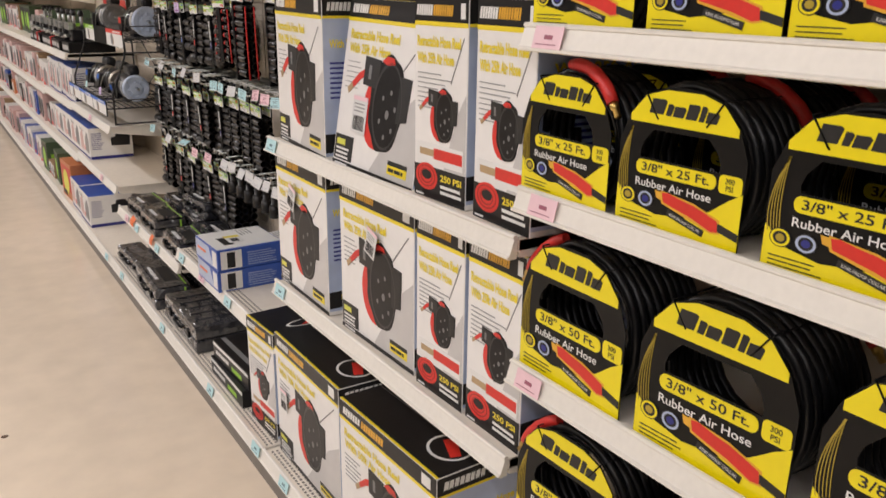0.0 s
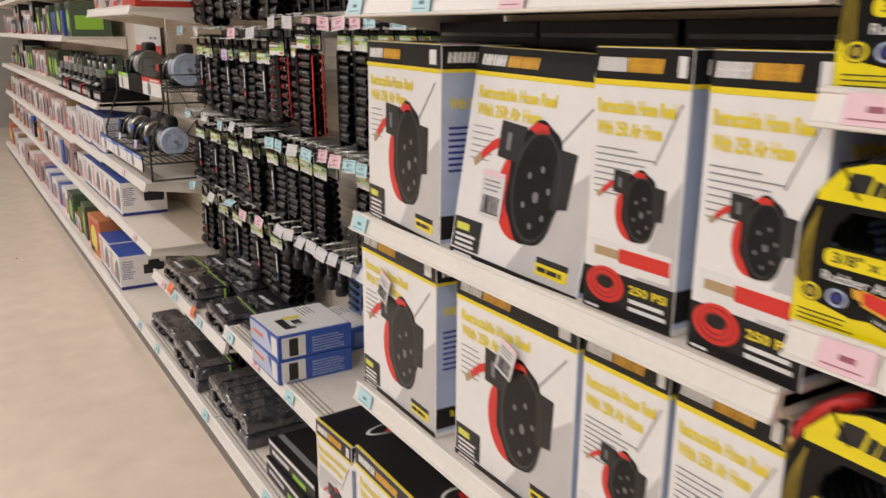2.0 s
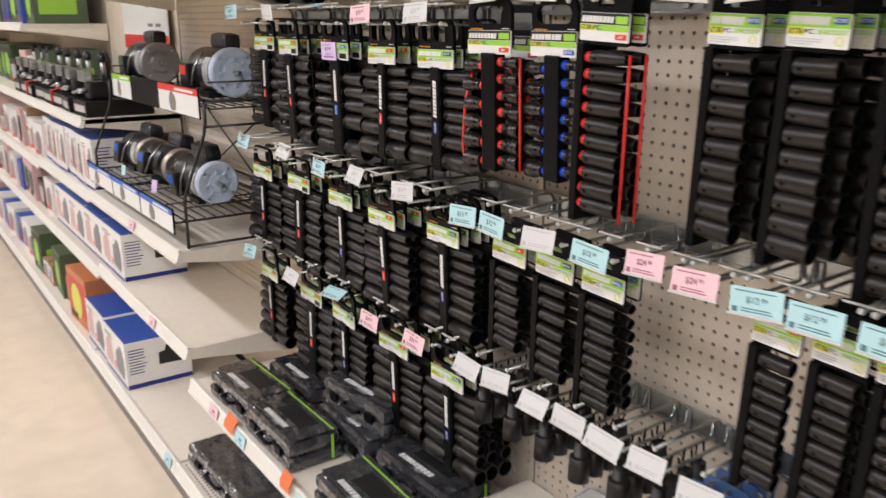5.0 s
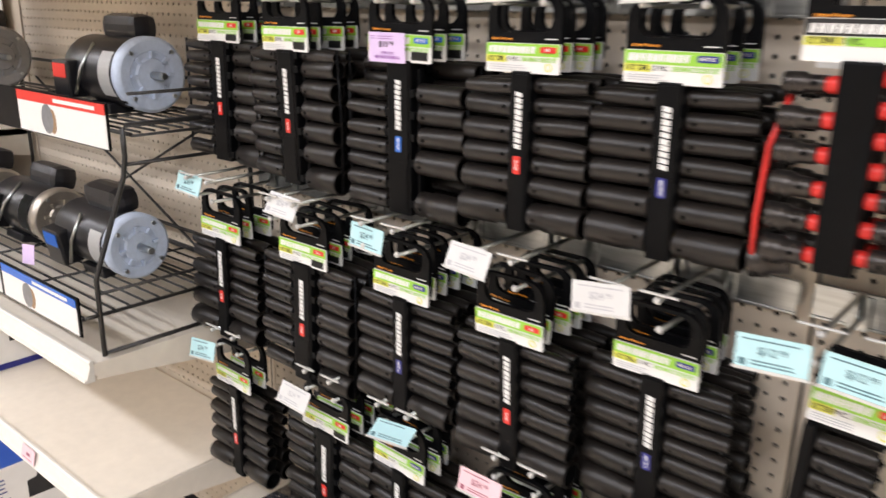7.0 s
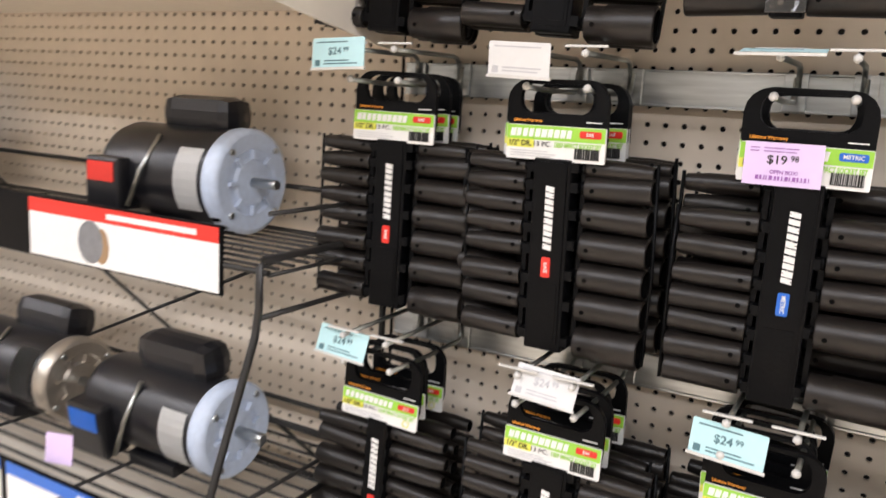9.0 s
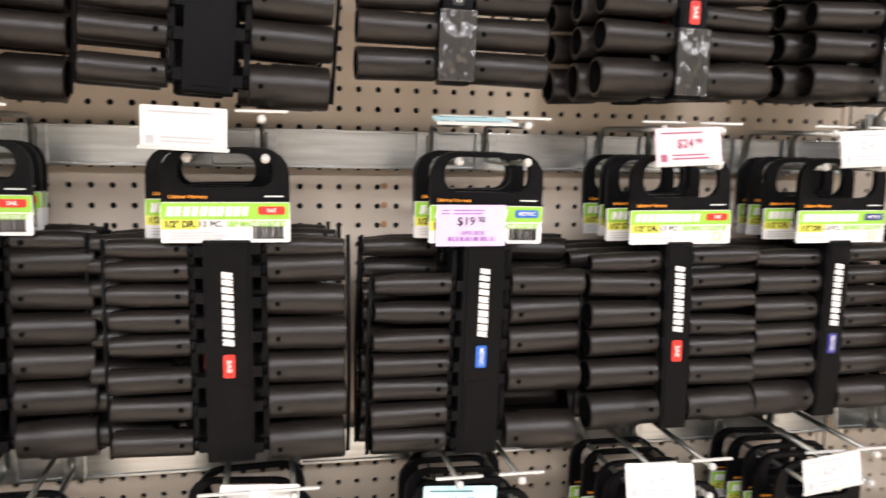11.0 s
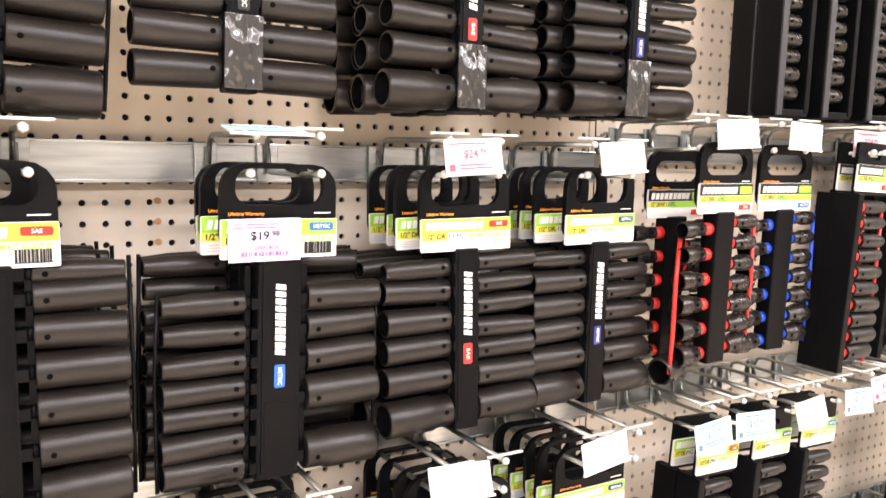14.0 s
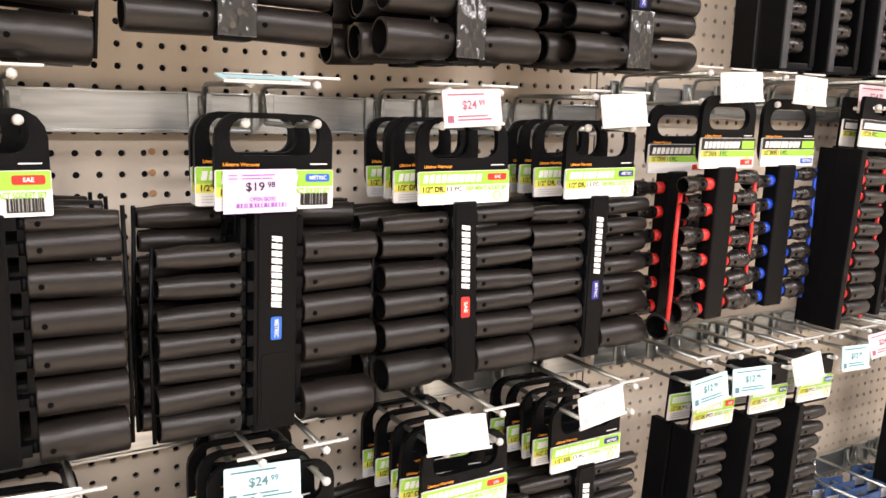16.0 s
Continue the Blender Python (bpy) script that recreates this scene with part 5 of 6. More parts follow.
place(adapter_card(51), [shift(1.575 + 0.04 * k, y + 0.004 * k, 0.872) @ pose(0, 0, 0, 0, 3, 20 * k) for y in (3.90, 3.80, 3.70, 3.60, 3.50, 3.41) for k in range(4)])
blue_card = thing("carded_tool", "blue and white carded tool on a hook", "carded tool", "carded tools")
part("card", block(0, -0.042, -0.15, 0.002, 0.042, 0.012, 0.0008), mat("dull_blue_card", (0.05, 0.1, 0.24), 0.4, 0, 0.15, 20), blue_card)
part("card_print", flat(rect(-0.036, -0.032, 0.036, -0.012), FRONT, 0.001), WHITEC, blue_card)
for k in range(4):
    part("bit", tube([(-0.006, 0.03, -0.045 - 0.026 * k), (-0.006, -0.03, -0.052 - 0.026 * k)], 0.006, 8), IMPACT, blue_card)
place(blue_card, [shift(1.575 + 0.03 * k, y, 0.872) @ pose(0, 0, 0, 0, 2, 3 - 4 * k) for y in (3.305, 3.165) for k in range(5)])
loop_tool = thing("coiled_cable", "black coiled cable hanging on a hook", "cable", "hanging cables")
part("coil", tube([(0.004 * math.sin(k), 0.028 * math.sin(2 * math.pi * k / 16), -0.07 + 0.07 * math.cos(2 * math.pi * k / 16)) for k in range(49)], 0.006, 7), HOSE, loop_tool)
part("hang_tab", flat(rounded(-0.02, -0.04, 0.02, 0.01, 0.004, 2), FRONT, 0.001), GREEN, loop_tool)
place(loop_tool, [shift(1.56 + 0.05 * k, y, 0.868) for y in (3.07, 2.95) for k in range(3)])


# ---- stickers on the shelf edges ----
def edge_tag(paper, tone, w=0.07):
    ob = thing("shelf_tag", "%s price sticker on the shelf's price channel" % tone, "price tag", "shelf edge tags")
    part("paper", flat(rect(-w / 2, -0.018, w / 2, 0.018), FRONT, 0.0014), paper, ob)
    ink = PINKINK if paper is TAGPINK else TEALINK
    part("price_bar", flat(rect(-0.008, -0.003, 0.012, 0.004), FRONT, 0.0018), ink, ob)
    part("fine_print", bars(FRONT, -w * 0.4, w * 0.36, -0.012, 1, 0.004, 0.0016, 0.0018, random.Random(3), 0.2), ink, ob)
    return ob


def on_lip(y, z, x=1.31):
    return shift(x - 0.0105, y, z - 0.018) @ pose(0, 0, 0, 0, 14, 0)


place(edge_tag(TAGPINK, "pink"), [on_lip(1.455, 1.578), on_lip(1.447, 1.298), on_lip(1.462, 0.96), on_lip(2.1, 1.712), on_lip(4.93, 0.44), on_lip(3.56, 0.52), on_lip(5.55, 0.548), on_lip(5.7, 0.89)])
place(edge_tag(TAGBLUE, "pale blue"), [on_lip(2.70, 1.203), on_lip(2.69, 0.742), on_lip(2.70, 1.712), on_lip(2.40, 1.712), on_lip(4.71, 0.44), on_lip(4.30, 0.44), on_lip(3.85, 0.52), on_lip(3.24, 0.52)]
      + [on_lip(y, 0.145, 1.235) for y in (4.014, 3.30, 2.80, 2.55, 4.85, 5.24, 2.2)])
orange = thing("orange_sticker", "orange sale sticker folded over the shelf edge", "sticker", "orange stickers")
part("paper", join(flat(rect(-0.032, 0.0, 0.032, 0.03), FRONT, 0.001), flat(rect(-0.032, -0.02, 0.032, 0.0), FRONT @ Matrix.Rotation(radians(25), 4, "X"), 0.001)), TAGORANGE, orange)
place(orange, [shift(1.295, 4.785, 0.44) @ pose(0, 0, 0, 8, 35, 5), shift(1.295, 4.39, 0.44) @ pose(0, 0, 0, -6, 30, -6)])
code_sticker = thing("barcode_sticker", "white barcode sticker stuck askew on a carton", "sticker", "barcode stickers")
part("paper", flat(rect(-0.026, -0.036, 0.026, 0.036), FRONT, 0.001), TAGWHITE, code_sticker)
part("pink_edge", flat(rect(-0.026, 0.028, 0.026, 0.036), FRONT, 0.0014), TAGPINK, code_sticker)
part("barcode", barcode(FRONT, -0.02, -0.03, 0.02, -0.002, 0.0014, random.Random(2)), INK, code_sticker)
part("fine_print", bars(FRONT, -0.02, 0.02, 0.02, 3, 0.007, 0.002, 0.0014, random.Random(4), 0.4), GREYINK, code_sticker)
place(code_sticker, [shift(1.326, 2.125, 1.03) @ pose(0, 0, 0, 18, 0, 0), shift(1.322, 2.62, 1.04) @ pose(0, 0, 0, 22, 0, 0), shift(1.322, 2.325, 1.2) @ pose(0, 0, 0, 1.5, 8.5, 3) @ shift(-0.0035, -0.112, 0.14) @ Matrix.Diagonal((1, 1.3, 1.25, 1)), shift(1.282, 2.66, 0.36)])


# ---- cases, blue cartons and boxes on the low shelves ----
def tool_case(w, d, h, seed, sleeve=True, ribbed=False):
    """A moulded black case in shrink film; origin at its front left foot, running to -y and +x."""
    rng = random.Random(seed)
    ob = thing("tool_case", "black moulded tool case in shiny shrink film", "tool case", "wrapped tool cases")
    lower = block(0, -w, 0, d, 0, h * 0.48, 0.014)
    upper = block(0.003, -w + 0.003, h * 0.5, d - 0.003, -0.003, h, 0.018)
    part("base_shell", lower, FILM, ob, smooth=False)
    part("lid_shell", upper, FILM, ob)
    for k in range(5 if ribbed else 0):
        y = -w * (0.2 + 0.15 * k)
        part("rib", block(d * 0.12, y - 0.012, h - 0.001, d * 0.88, y + 0.012, h + 0.004, 0.002), FILM, ob)
    part("handle", tube([(0.006, -w * 0.38, h * 0.5), (-0.008, -w * 0.4, h * 0.5), (-0.008, -w * 0.6, h * 0.5), (0.006, -w * 0.62, h * 0.5)], 0.006, 8), BLACKP, ob)
    for s in (0.22, 0.78):
        part("latch", block(-0.003, -w * s - 0.018, h * 0.36, 0.006, -w * s + 0.018, h * 0.66, 0.002), BLACKP, ob)
    if sleeve:
        top = shift(0, 0, h + 0.0045) @ TOPF
        part("sleeve", flat(rect(w * 0.03, d * 0.14, w * 0.97, d * 0.95), top, 0.001), FILM, ob, "printed card sleeve")
        part("sleeve_stripe", flat(rect(w * 0.03, d * 0.84, w * 0.97, d * 0.875), top, 0.0014), GREEN, ob, "thin green stripe")
        part("sleeve_print", flat(rect(w * 0.3, d * 0.4, w * 0.8, d * 0.75), top, 0.0016), INK, ob)
        part("maker_mark", brand_blocks(top, w * 0.25, d * 0.2, w * 0.7, d * 0.3, 0.0016, 9, 0, rng), WHITEC, ob)
        part("sleeve_end", flat(rect(d * 0.78, h * 0.12, d * 0.83, h * 0.95), shift(0, -w, 0) @ SIDE, 0.002), GREEN, ob)
    return ob


place(tool_case(0.31, 0.165, 0.085, 61), [shift(1.325, 5.03, 0.436) @ pose(0, 0, 0, 0, 0, 2), shift(1.325, 4.735, 0.436), shift(1.32, 4.275, 0.436) @ pose(0, 0, 0, 0, 0, -2), shift(1.36, 3.955, 0.436) @ pose(0, 0, 0, 0, 0, 4),
      shift(1.51, 4.99, 0.436) @ pose(0, 0, 0, 0, 0, 1), shift(1.505, 4.62, 0.436) @ pose(0, 0, 0, 0, 0, -3), shift(1.505, 4.29, 0.436) @ pose(0, 0, 0, 0, 0, 2), shift(1.515, 4.60, 0.526) @ pose(0, 0, 0, 0, 0, 5)])
place(tool_case(0.46, 0.145, 0.075, 62, False), [shift(1.268, 5.16, 0.141) @ pose(0, 0, 0, 0, 0, 2), shift(1.43, 5.14, 0.141), shift(1.44, 5.12, 0.22) @ pose(0, 0, 0, 0, 0, -3)])
place(tool_case(0.47, 0.18, 0.105, 64, True), [shift(1.262, 4.665, 0.141) @ pose(0, 0, 0, 0, 0, -2), shift(1.46, 4.67, 0.141) @ pose(0, 0, 0, 0, 0, 2)])
place(tool_case(0.5, 0.28, 0.12, 63, False, True), [shift(1.265, 4.11, 0.141), shift(1.45, 4.10, 0.265) @ pose(0, 0, 0, 0, 0, 2)])
flat_carton = thing("flat_tool_carton", "flat black and green printed tool carton", "carton", "flat tool cartons")
part("body", block(0, -0.37, 0, 0.28, 0, 0.07, 0.002), BOXK, flat_carton)
part("front_stripe", flat(rect(0.004, 0.052, 0.366, 0.064), FRONT, 0.001), WHITEC, flat_carton)
part("green_patch", flat(rect(0.2, 0.012, 0.3, 0.03), FRONT, 0.001), GREEN, flat_carton)
part("maker_mark", brand_blocks(FRONT, 0.03, 0.02, 0.17, 0.036, 0.001, 10), WHITEC, flat_carton)
part("top_stripe", flat(rect(0.01, 0.03, 0.36, 0.05), shift(0, 0, 0.07) @ TOPF, 0.001), GREYINK, flat_carton)
part("top_picture", flat(rect(0.2, 0.09, 0.34, 0.2), shift(0, 0, 0.07) @ TOPF, 0.001), GREYM, flat_carton)
place(flat_carton, [shift(1.275, 3.43, 0.141), shift(1.285, 3.42, 0.213) @ pose(0, 0, 0, 0, 0, 2)])

blue_carton = thing("tool_carton", "blue and white printed power tool carton", "carton", "blue tool cartons")
W3, D3, H3 = 0.255, 0.265, 0.083
part("body", block(0, -W3, 0, D3, 0, H3, 0.002), BLUECTN, blue_carton)
part("top_print", flat(rect(0.004, 0.004, W3 - 0.012, D3 - 0.004), shift(0, 0, H3) @ TOPF, 0.001), WHITEC, blue_carton)
part("front_print", flat([(0.006, 0.008), (W3 * 0.8, 0.008), (W3 * 0.62, H3 - 0.006), (0.006, H3 - 0.006)], FRONT, 0.001), BOXSIDE, blue_carton)
part("front_tool", flat(rect(W3 * 0.78, 0.01, W3 * 0.96, H3 - 0.01), FRONT, 0.0014), WHITEC, blue_carton)
part("front_mark", brand_blocks(FRONT, W3 * 0.12, H3 * 0.5, W3 * 0.5, H3 * 0.62, 0.002, 7), TAGORANGE, blue_carton)
side3 = shift(0, -W3, 0) @ SIDE
part("side_panel", flat(rect(0.012, 0.006, D3 * 0.36, H3 - 0.006), side3, 0.001), WHITEC, blue_carton)
part("side_tool", flat(rect(D3 * 0.14, 0.01, D3 * 0.26, H3 - 0.012), side3, 0.0014), INK, blue_carton)
part("side_print", bars(side3, D3 * 0.45, D3 * 0.9, H3 * 0.7, 6, 0.0095, 0.003, 0.001, random.Random(9), 0.4, 0.003), BOXSIDE, blue_carton)
part("top_words", bars(shift(0, 0, H3) @ TOPF, 0.02, 0.11, D3 * 0.75, 4, 0.014, 0.004, 0.0016, random.Random(12), 0.3), GREYINK, blue_carton)
part("top_patch", flat(rect(0.1, 0.05, 0.2, 0.09), shift(0, 0, H3) @ TOPF, 0.0016), INK, blue_carton)
place(blue_carton, [shift(1.292, 3.565, 0.516), shift(1.288, 3.562, 0.601) @ pose(0, 0, 0, 0, 0, 1.5), shift(1.49, 3.70, 0.516) @ pose(0, 0, 0, 0, 0, 8)])
label_note = thing("store_label", "white and yellow store label on a blue carton", "sticker")
part("paper", flat(rect(0, 0, 0.09, 0.06), TOPF, 0.001), TAGWHITE, label_note)
part("yellow_strip", flat(rect(0, 0, 0.025, 0.06), TOPF, 0.0014), BOXY, label_note)
part("barcode", barcode(TOPF, 0.04, 0.015, 0.08, 0.045, 0.0014, random.Random(7)), INK, label_note)
place(label_note, [shift(1.37, 3.47, 0.687)])


# ---- motors on the wire rack ----
def motor(casting, tone, word_tone, seed, big=1.0):
    """An electric motor with its shaft towards -y; origin on the axis at the face of the end bell."""
    ob = thing("electric_motor", "black electric motor with a %s end bell" % tone, "motor", "motors on the wire rack")
    r = 0.079 * big
    part("body", turned([(0.03, 0.001), (0.03, r * 0.92), (0.036, r * 0.96), (0.255, r * 0.96), (0.27, r * 0.9), (0.285, r * 0.7), (0.285, 0.001)], "y", 32), MOTORK, ob)
    bell = part("end_bell", turned([(0.0, 0.001), (0.0, r * 0.42), (0.006, r * 0.46), (0.006, r * 0.6), (0.002, r * 0.64), (0.0, r * 0.9), (0.006, r), (0.028, r), (0.033, r * 0.96), (0.033, 0.001)], "y", 40), casting, ob, tone + " cast end bell")
    for k in range(8):
        a = 2 * math.pi * k / 8
        part("bell_rib", block(-0.003, -0.004, r * 0.44, 0.003, 0.004, r * 0.62, 0, Matrix.Rotation(a, 4, "Y")), casting, bell)
    for k in range(7):
        a = radians(150 + 13 * k)
        # Raised near-black blocks paint the shade of open vent slots.
        part("vent", block(-0.004, 0.008, r * 0.985, 0.004, 0.026, r * 1.012, 0.001, Matrix.Rotation(a, 4, "Y")), RECESS_SHADE, bell)
    for k in range(4):
        a = 2 * math.pi * (k + 0.5) / 4
        part("bolt", turned([(-0.004, 0.001), (-0.004, 0.005), (0.003, 0.005)], "y", 6, shift(r * 0.82 * math.cos(a), 0, r * 0.82 * math.sin(a))), STEEL, bell)
    part("shaft", turned([(-0.05, 0.001), (-0.05, 0.0075), (-0.048, 0.008), (0.002, 0.008)], "y", 14), STEEL, ob, "bare steel shaft")
    cap = block(-0.012, 0.045, r * 0.82, 0.052, 0.2, r * 0.82 + 0.062, 0.024)
    part("capacitor_cover", cap, MOTORK, ob, "black capacitor cover")
    part("terminal_box", block(-r - 0.018, 0.195, -0.06, -r * 0.6, 0.275, 0.026, 0.006), MOTORK, ob, "black terminal box")
    part("box_label", flat(rect(-0.268, -0.014, -0.205, 0.018), shift(-r - 0.0185, 0, 0) @ FRONT, 0.001), word_tone, ob)
    part("cable", tube([(-r - 0.008, 0.185, -0.05), (-r - 0.003, 0.16, 0.01), (-r + 0.03, 0.15, 0.066)], 0.0042, 7), ZINC, ob)
    arc = bmesh.new()
    rows = []
    for k in range(9):
        a = radians(142 + 72 * k / 8)
        rows.append([arc.verts.new((r * 0.985 * math.cos(a), y, r * 0.985 * math.sin(a))) for y in (0.040, 0.092)])
    for p, q in zip(rows, rows[1:]):
        arc.faces.new((p[0], q[0], q[1], p[1]))
    bmesh.ops.solidify(arc, geom=arc.faces[:], thickness=0.0012)
    part("rating_label", arc, WHITEC, ob, "white rating label")
    part("foot", block(-r * 0.75, 0.09, -r - 0.006, r * 0.75, 0.19, -r * 0.8, 0.003), MOTORK, ob)
    return ob


place(motor(MOTORB, "blue-grey", RED, 71, 1.08), [shift(1.612, 5.357, 1.441)])
place(motor(MOTORB, "blue-grey", BLUE, 74, 0.94), [shift(1.495, 5.272, 1.079) @ pose(0, 0, 0, 0, -8, 0)])
place(motor(MOTORG, "bare aluminium", BLUE, 72, 0.94), [shift(1.492, 5.63, 1.079) @ pose(0, 0, 0, 0, 12, 0), shift(1.49, 5.985, 1.079) @ pose(0, 0, 0, 0, 8, 0)])
place(motor(mat("grey_casting", (0.3, 0.3, 0.3), 0.4, 0.4, 0.1, 30, 0.1, 160), "grey", DGREEN, 73, 1.08), [shift(1.6, 6.15, 1.441)])


def wire_rack():
    """A two-tier black wire rack with sloping front posts and printed front strips."""
    ob = thing("wire_rack", "two-tier black wire display rack with printed front strips", "wire rack")
    y0, y1 = 5.178, 6.36
    def bar(name, pts, r=0.0042):
        part(name, tube(pts, r, 7), WIRE, ob)
    for y in (y0, y1):
        bar("end_post", [(1.345, y, 0.894), (1.345, y, 1.06), (1.36, y, 1.10), (1.425, y, 1.26), (1.432, y, 1.30), (1.432, y, 1.356), (1.44, y, 1.364), (1.72, y, 1.364)], 0.0055)
        bar("foot_rail", [(1.345, y, 0.899), (1.735, y, 0.899)], 0.005)
        bar("lower_side", [(1.312, y, 0.985), (1.335, y, 0.985), (1.73, y, 0.985)])
        bar("side_guard", [(1.345, y, 1.03), (1.73, y, 1.03)], 0.0035)
        bar("back_post", [(1.732, y, 0.899), (1.732, y, 1.46)], 0.0055)
        bar("mid_rail", [(1.432, y, 1.285), (1.73, y, 1.285)])
        bar("upper_guard", [(1.45, y, 1.425), (1.73, y, 1.425)], 0.0035)
    for x, z in ((1.312, 0.985), (1.735, 0.985), (1.45, 1.344), (1.735, 1.346), (1.735, 0.9), (1.735, 1.425), (1.735, 1.03)):
        bar("long_rail", [(x, y0, z), (x, y1, z)], 0.0045)
    for k in range(12):
        x = 1.34 + 0.034 * k
        bar("lower_wire", [(x, y0, 0.99), (x, y1, 0.99)], 0.0026)
    for k in range(9):
        x = 1.47 + 0.032 * k
        bar("upper_wire", [(x, y0, 1.347), (x, y1, 1.347)], 0.0026)
    for k in range(5):
        y = y0 + (y1 - y0) * k / 4
        bar("cross_wire", [(1.312, y, 0.984), (1.735, y, 0.984)], 0.003)
        bar("cross_wire", [(1.45, y, 1.341), (1.735, y, 1.341)], 0.003)
    bar("brace", [(1.735, y0 + 0.05, 0.9), (1.735, y1 - 0.1, 1.37)], 0.0035)
    bar("brace", [(1.735, y0 + 0.05, 1.37), (1.735, y1 - 0.1, 0.9)], 0.0035)
    # front strips
    lower = part("lower_strip", block(1.304, y0 + 0.005, 0.945, 1.309, y1, 1.03, 0.001), BLACKP, ob, "dark sign holder")
    upper = part("upper_strip", block(1.443, y0 + 0.08, 1.30, 1.448, y1, 1.40, 0.001), BLACKP, ob, "dark sign holder")
    for k, (a, b, m, f0, z0, z1, par) in enumerate(((5.19, 5.55, BLUE, 1.304, 0.948, 1.026, lower), (5.565, 5.93, BLUE, 1.304, 0.948, 1.026, lower), (5.945, 6.34, BLUE, 1.304, 0.948, 1.026, lower), (5.262, 5.685, RED, 1.443, 1.303, 1.397, upper), (6.06, 6.34, GREEN, 1.443, 1.303, 1.397, upper))):
        face = shift(f0, b, z0) @ FRONT
        w, h = b - a, z1 - z0
        sign = part("sign_card", flat(rect(0, 0, w, h), face, 0.001), WHITEC, par, "white printed sign card")
        sign.parent = par
        band = flat(rect(0, h * 0.76, w, h), face, 0.0016)
        part("sign_band", band, m, ob)
        part("sign_lettering", flat(rect(w * 0.45, h * 0.83, w * 0.9, h * 0.92), face, 0.002), WHITEC, ob)
        part("sign_picture", flat(oval(w * 0.36, h * 0.4, w * 0.07, h * 0.36, 14), face, 0.002), GREYM, ob)
        part("sign_picture_edge", flat(oval(w * 0.42, h * 0.36, w * 0.04, h * 0.3, 12), face, 0.0018), BROWN, ob)
    return ob


wire_rack()
lilac = thing("lilac_tag", "lilac price tag clipped to the wire rack", "price tag")
part("paper", flat(rect(-0.03, -0.022, 0.03, 0.022), FRONT, 0.001), TAGLILAC, lilac)
place(lilac, [shift(1.335, 5.47, 1.055) @ pose(0, 0, 0, -8, 10, 0)])
mint = thing("pale_tag", "pale green price tag clipped to the wire rack", "price tag")
part("paper", flat(rect(-0.026, -0.02, 0.026, 0.02), FRONT, 0.001), TAGBLUE, mint)
place(mint, [shift(1.325, 5.83, 1.06) @ pose(0, 0, 0, -6, 10, 0)])
poster = thing("wall_sign", "white and grey sign with a red foot on the pegboard", "sign")
part("panel", flat(rounded(0, 0, 0.75, 0.36, 0.05, 5), FRONT, 0.003), BOXW, poster)
part("red_foot", flat(rect(0.004, 0.0, 0.746, 0.07), FRONT, 0.004), RED, poster)
part("picture", flat(rect(0.42, 0.2, 0.6, 0.33), FRONT, 0.004), GREYM, poster)
for k in range(2):
    part("caption", flat(rect(0.44 + 0.12 * k, 0.11, 0.52 + 0.12 * k, 0.125), FRONT, 0.004), GREYINK, poster)
place(poster, [shift(1.74, 7.2, 1.475)])


# ---- cartons on the far shelves ----
def motor_carton(w, d, h, seed):
    rng = random.Random(seed)
    ob = thing("motor_carton", "white motor carton with blue foot and printed motor", "carton", "motor cartons")
    part("body", block(0, -w, 0, d, 0, h, 0.002), BOXW, ob)
    side = shift(0, -w, 0) @ SIDE
    part("top_print", flat(rect(0.003, 0.003, w - 0.003, d - 0.003), shift(0, 0, h) @ TOPF, 0.001), BLUECTN, ob)
    part("foot_band", flat(rect(0.002, 0.002, d - 0.002, h * 0.1), side, 0.001), NAVY, ob)
    part("side_small_print", bars(side, d * 0.05, d * 0.34, h * 0.82, 9, h * 0.062, h * 0.018, 0.001, rng, 0.4), NAVY, ob)
    part("side_picture", flat([(d * 0.5, h * 0.42), (d * 0.93, h * 0.4), (d * 0.95, h * 0.72), (d * 0.86, h * 0.74), (d * 0.84, h * 0.82), (d * 0.62, h * 0.82), (d * 0.6, h * 0.7), (d * 0.5, h * 0.68)], side, 0.001), MOTORK, ob, "printed motor picture")
    part("front_foot_band", flat(rect(0.002, 0.002, w - 0.002, h * 0.06), FRONT, 0.001), NAVY, ob)
    shape = [(0.0, 0.1), (0.85, 0.0), (1.0, 0.25), (1.0, 0.7), (0.86, 0.82), (0.8, 1.0), (0.42, 1.0), (0.38, 0.84), (0.1, 0.8), (0.0, 0.6)]
    for u0, wide, tone in ((0.08, 0.3, PINKCTN), (0.56, 0.36, GREYM)):
        part("front_picture", flat([(w * (u0 + wide * a), h * (0.16 + 0.66 * b)) for a, b in shape], FRONT, 0.001), tone, ob, "printed motor picture")
    part("front_small_print", bars(FRONT, w * 0.08, w * 0.5, h * 0.86, 2, h * 0.05, h * 0.018, 0.001, rng, 0.3), GREYINK, ob)
    part("front_patch", flat(rect(w * 0.46, h * 0.2, w * 0.5, h * 0.36), FRONT, 0.0014), RED, ob)
    return ob


place(motor_carton(0.34, 0.27, 0.205, 81), [shift(1.335, 6.39 + 0.345 * k, 0.544) for k in range(4)] + [shift(1.255, 6.19, 0.141), shift(1.262, 6.56, 0.141)])


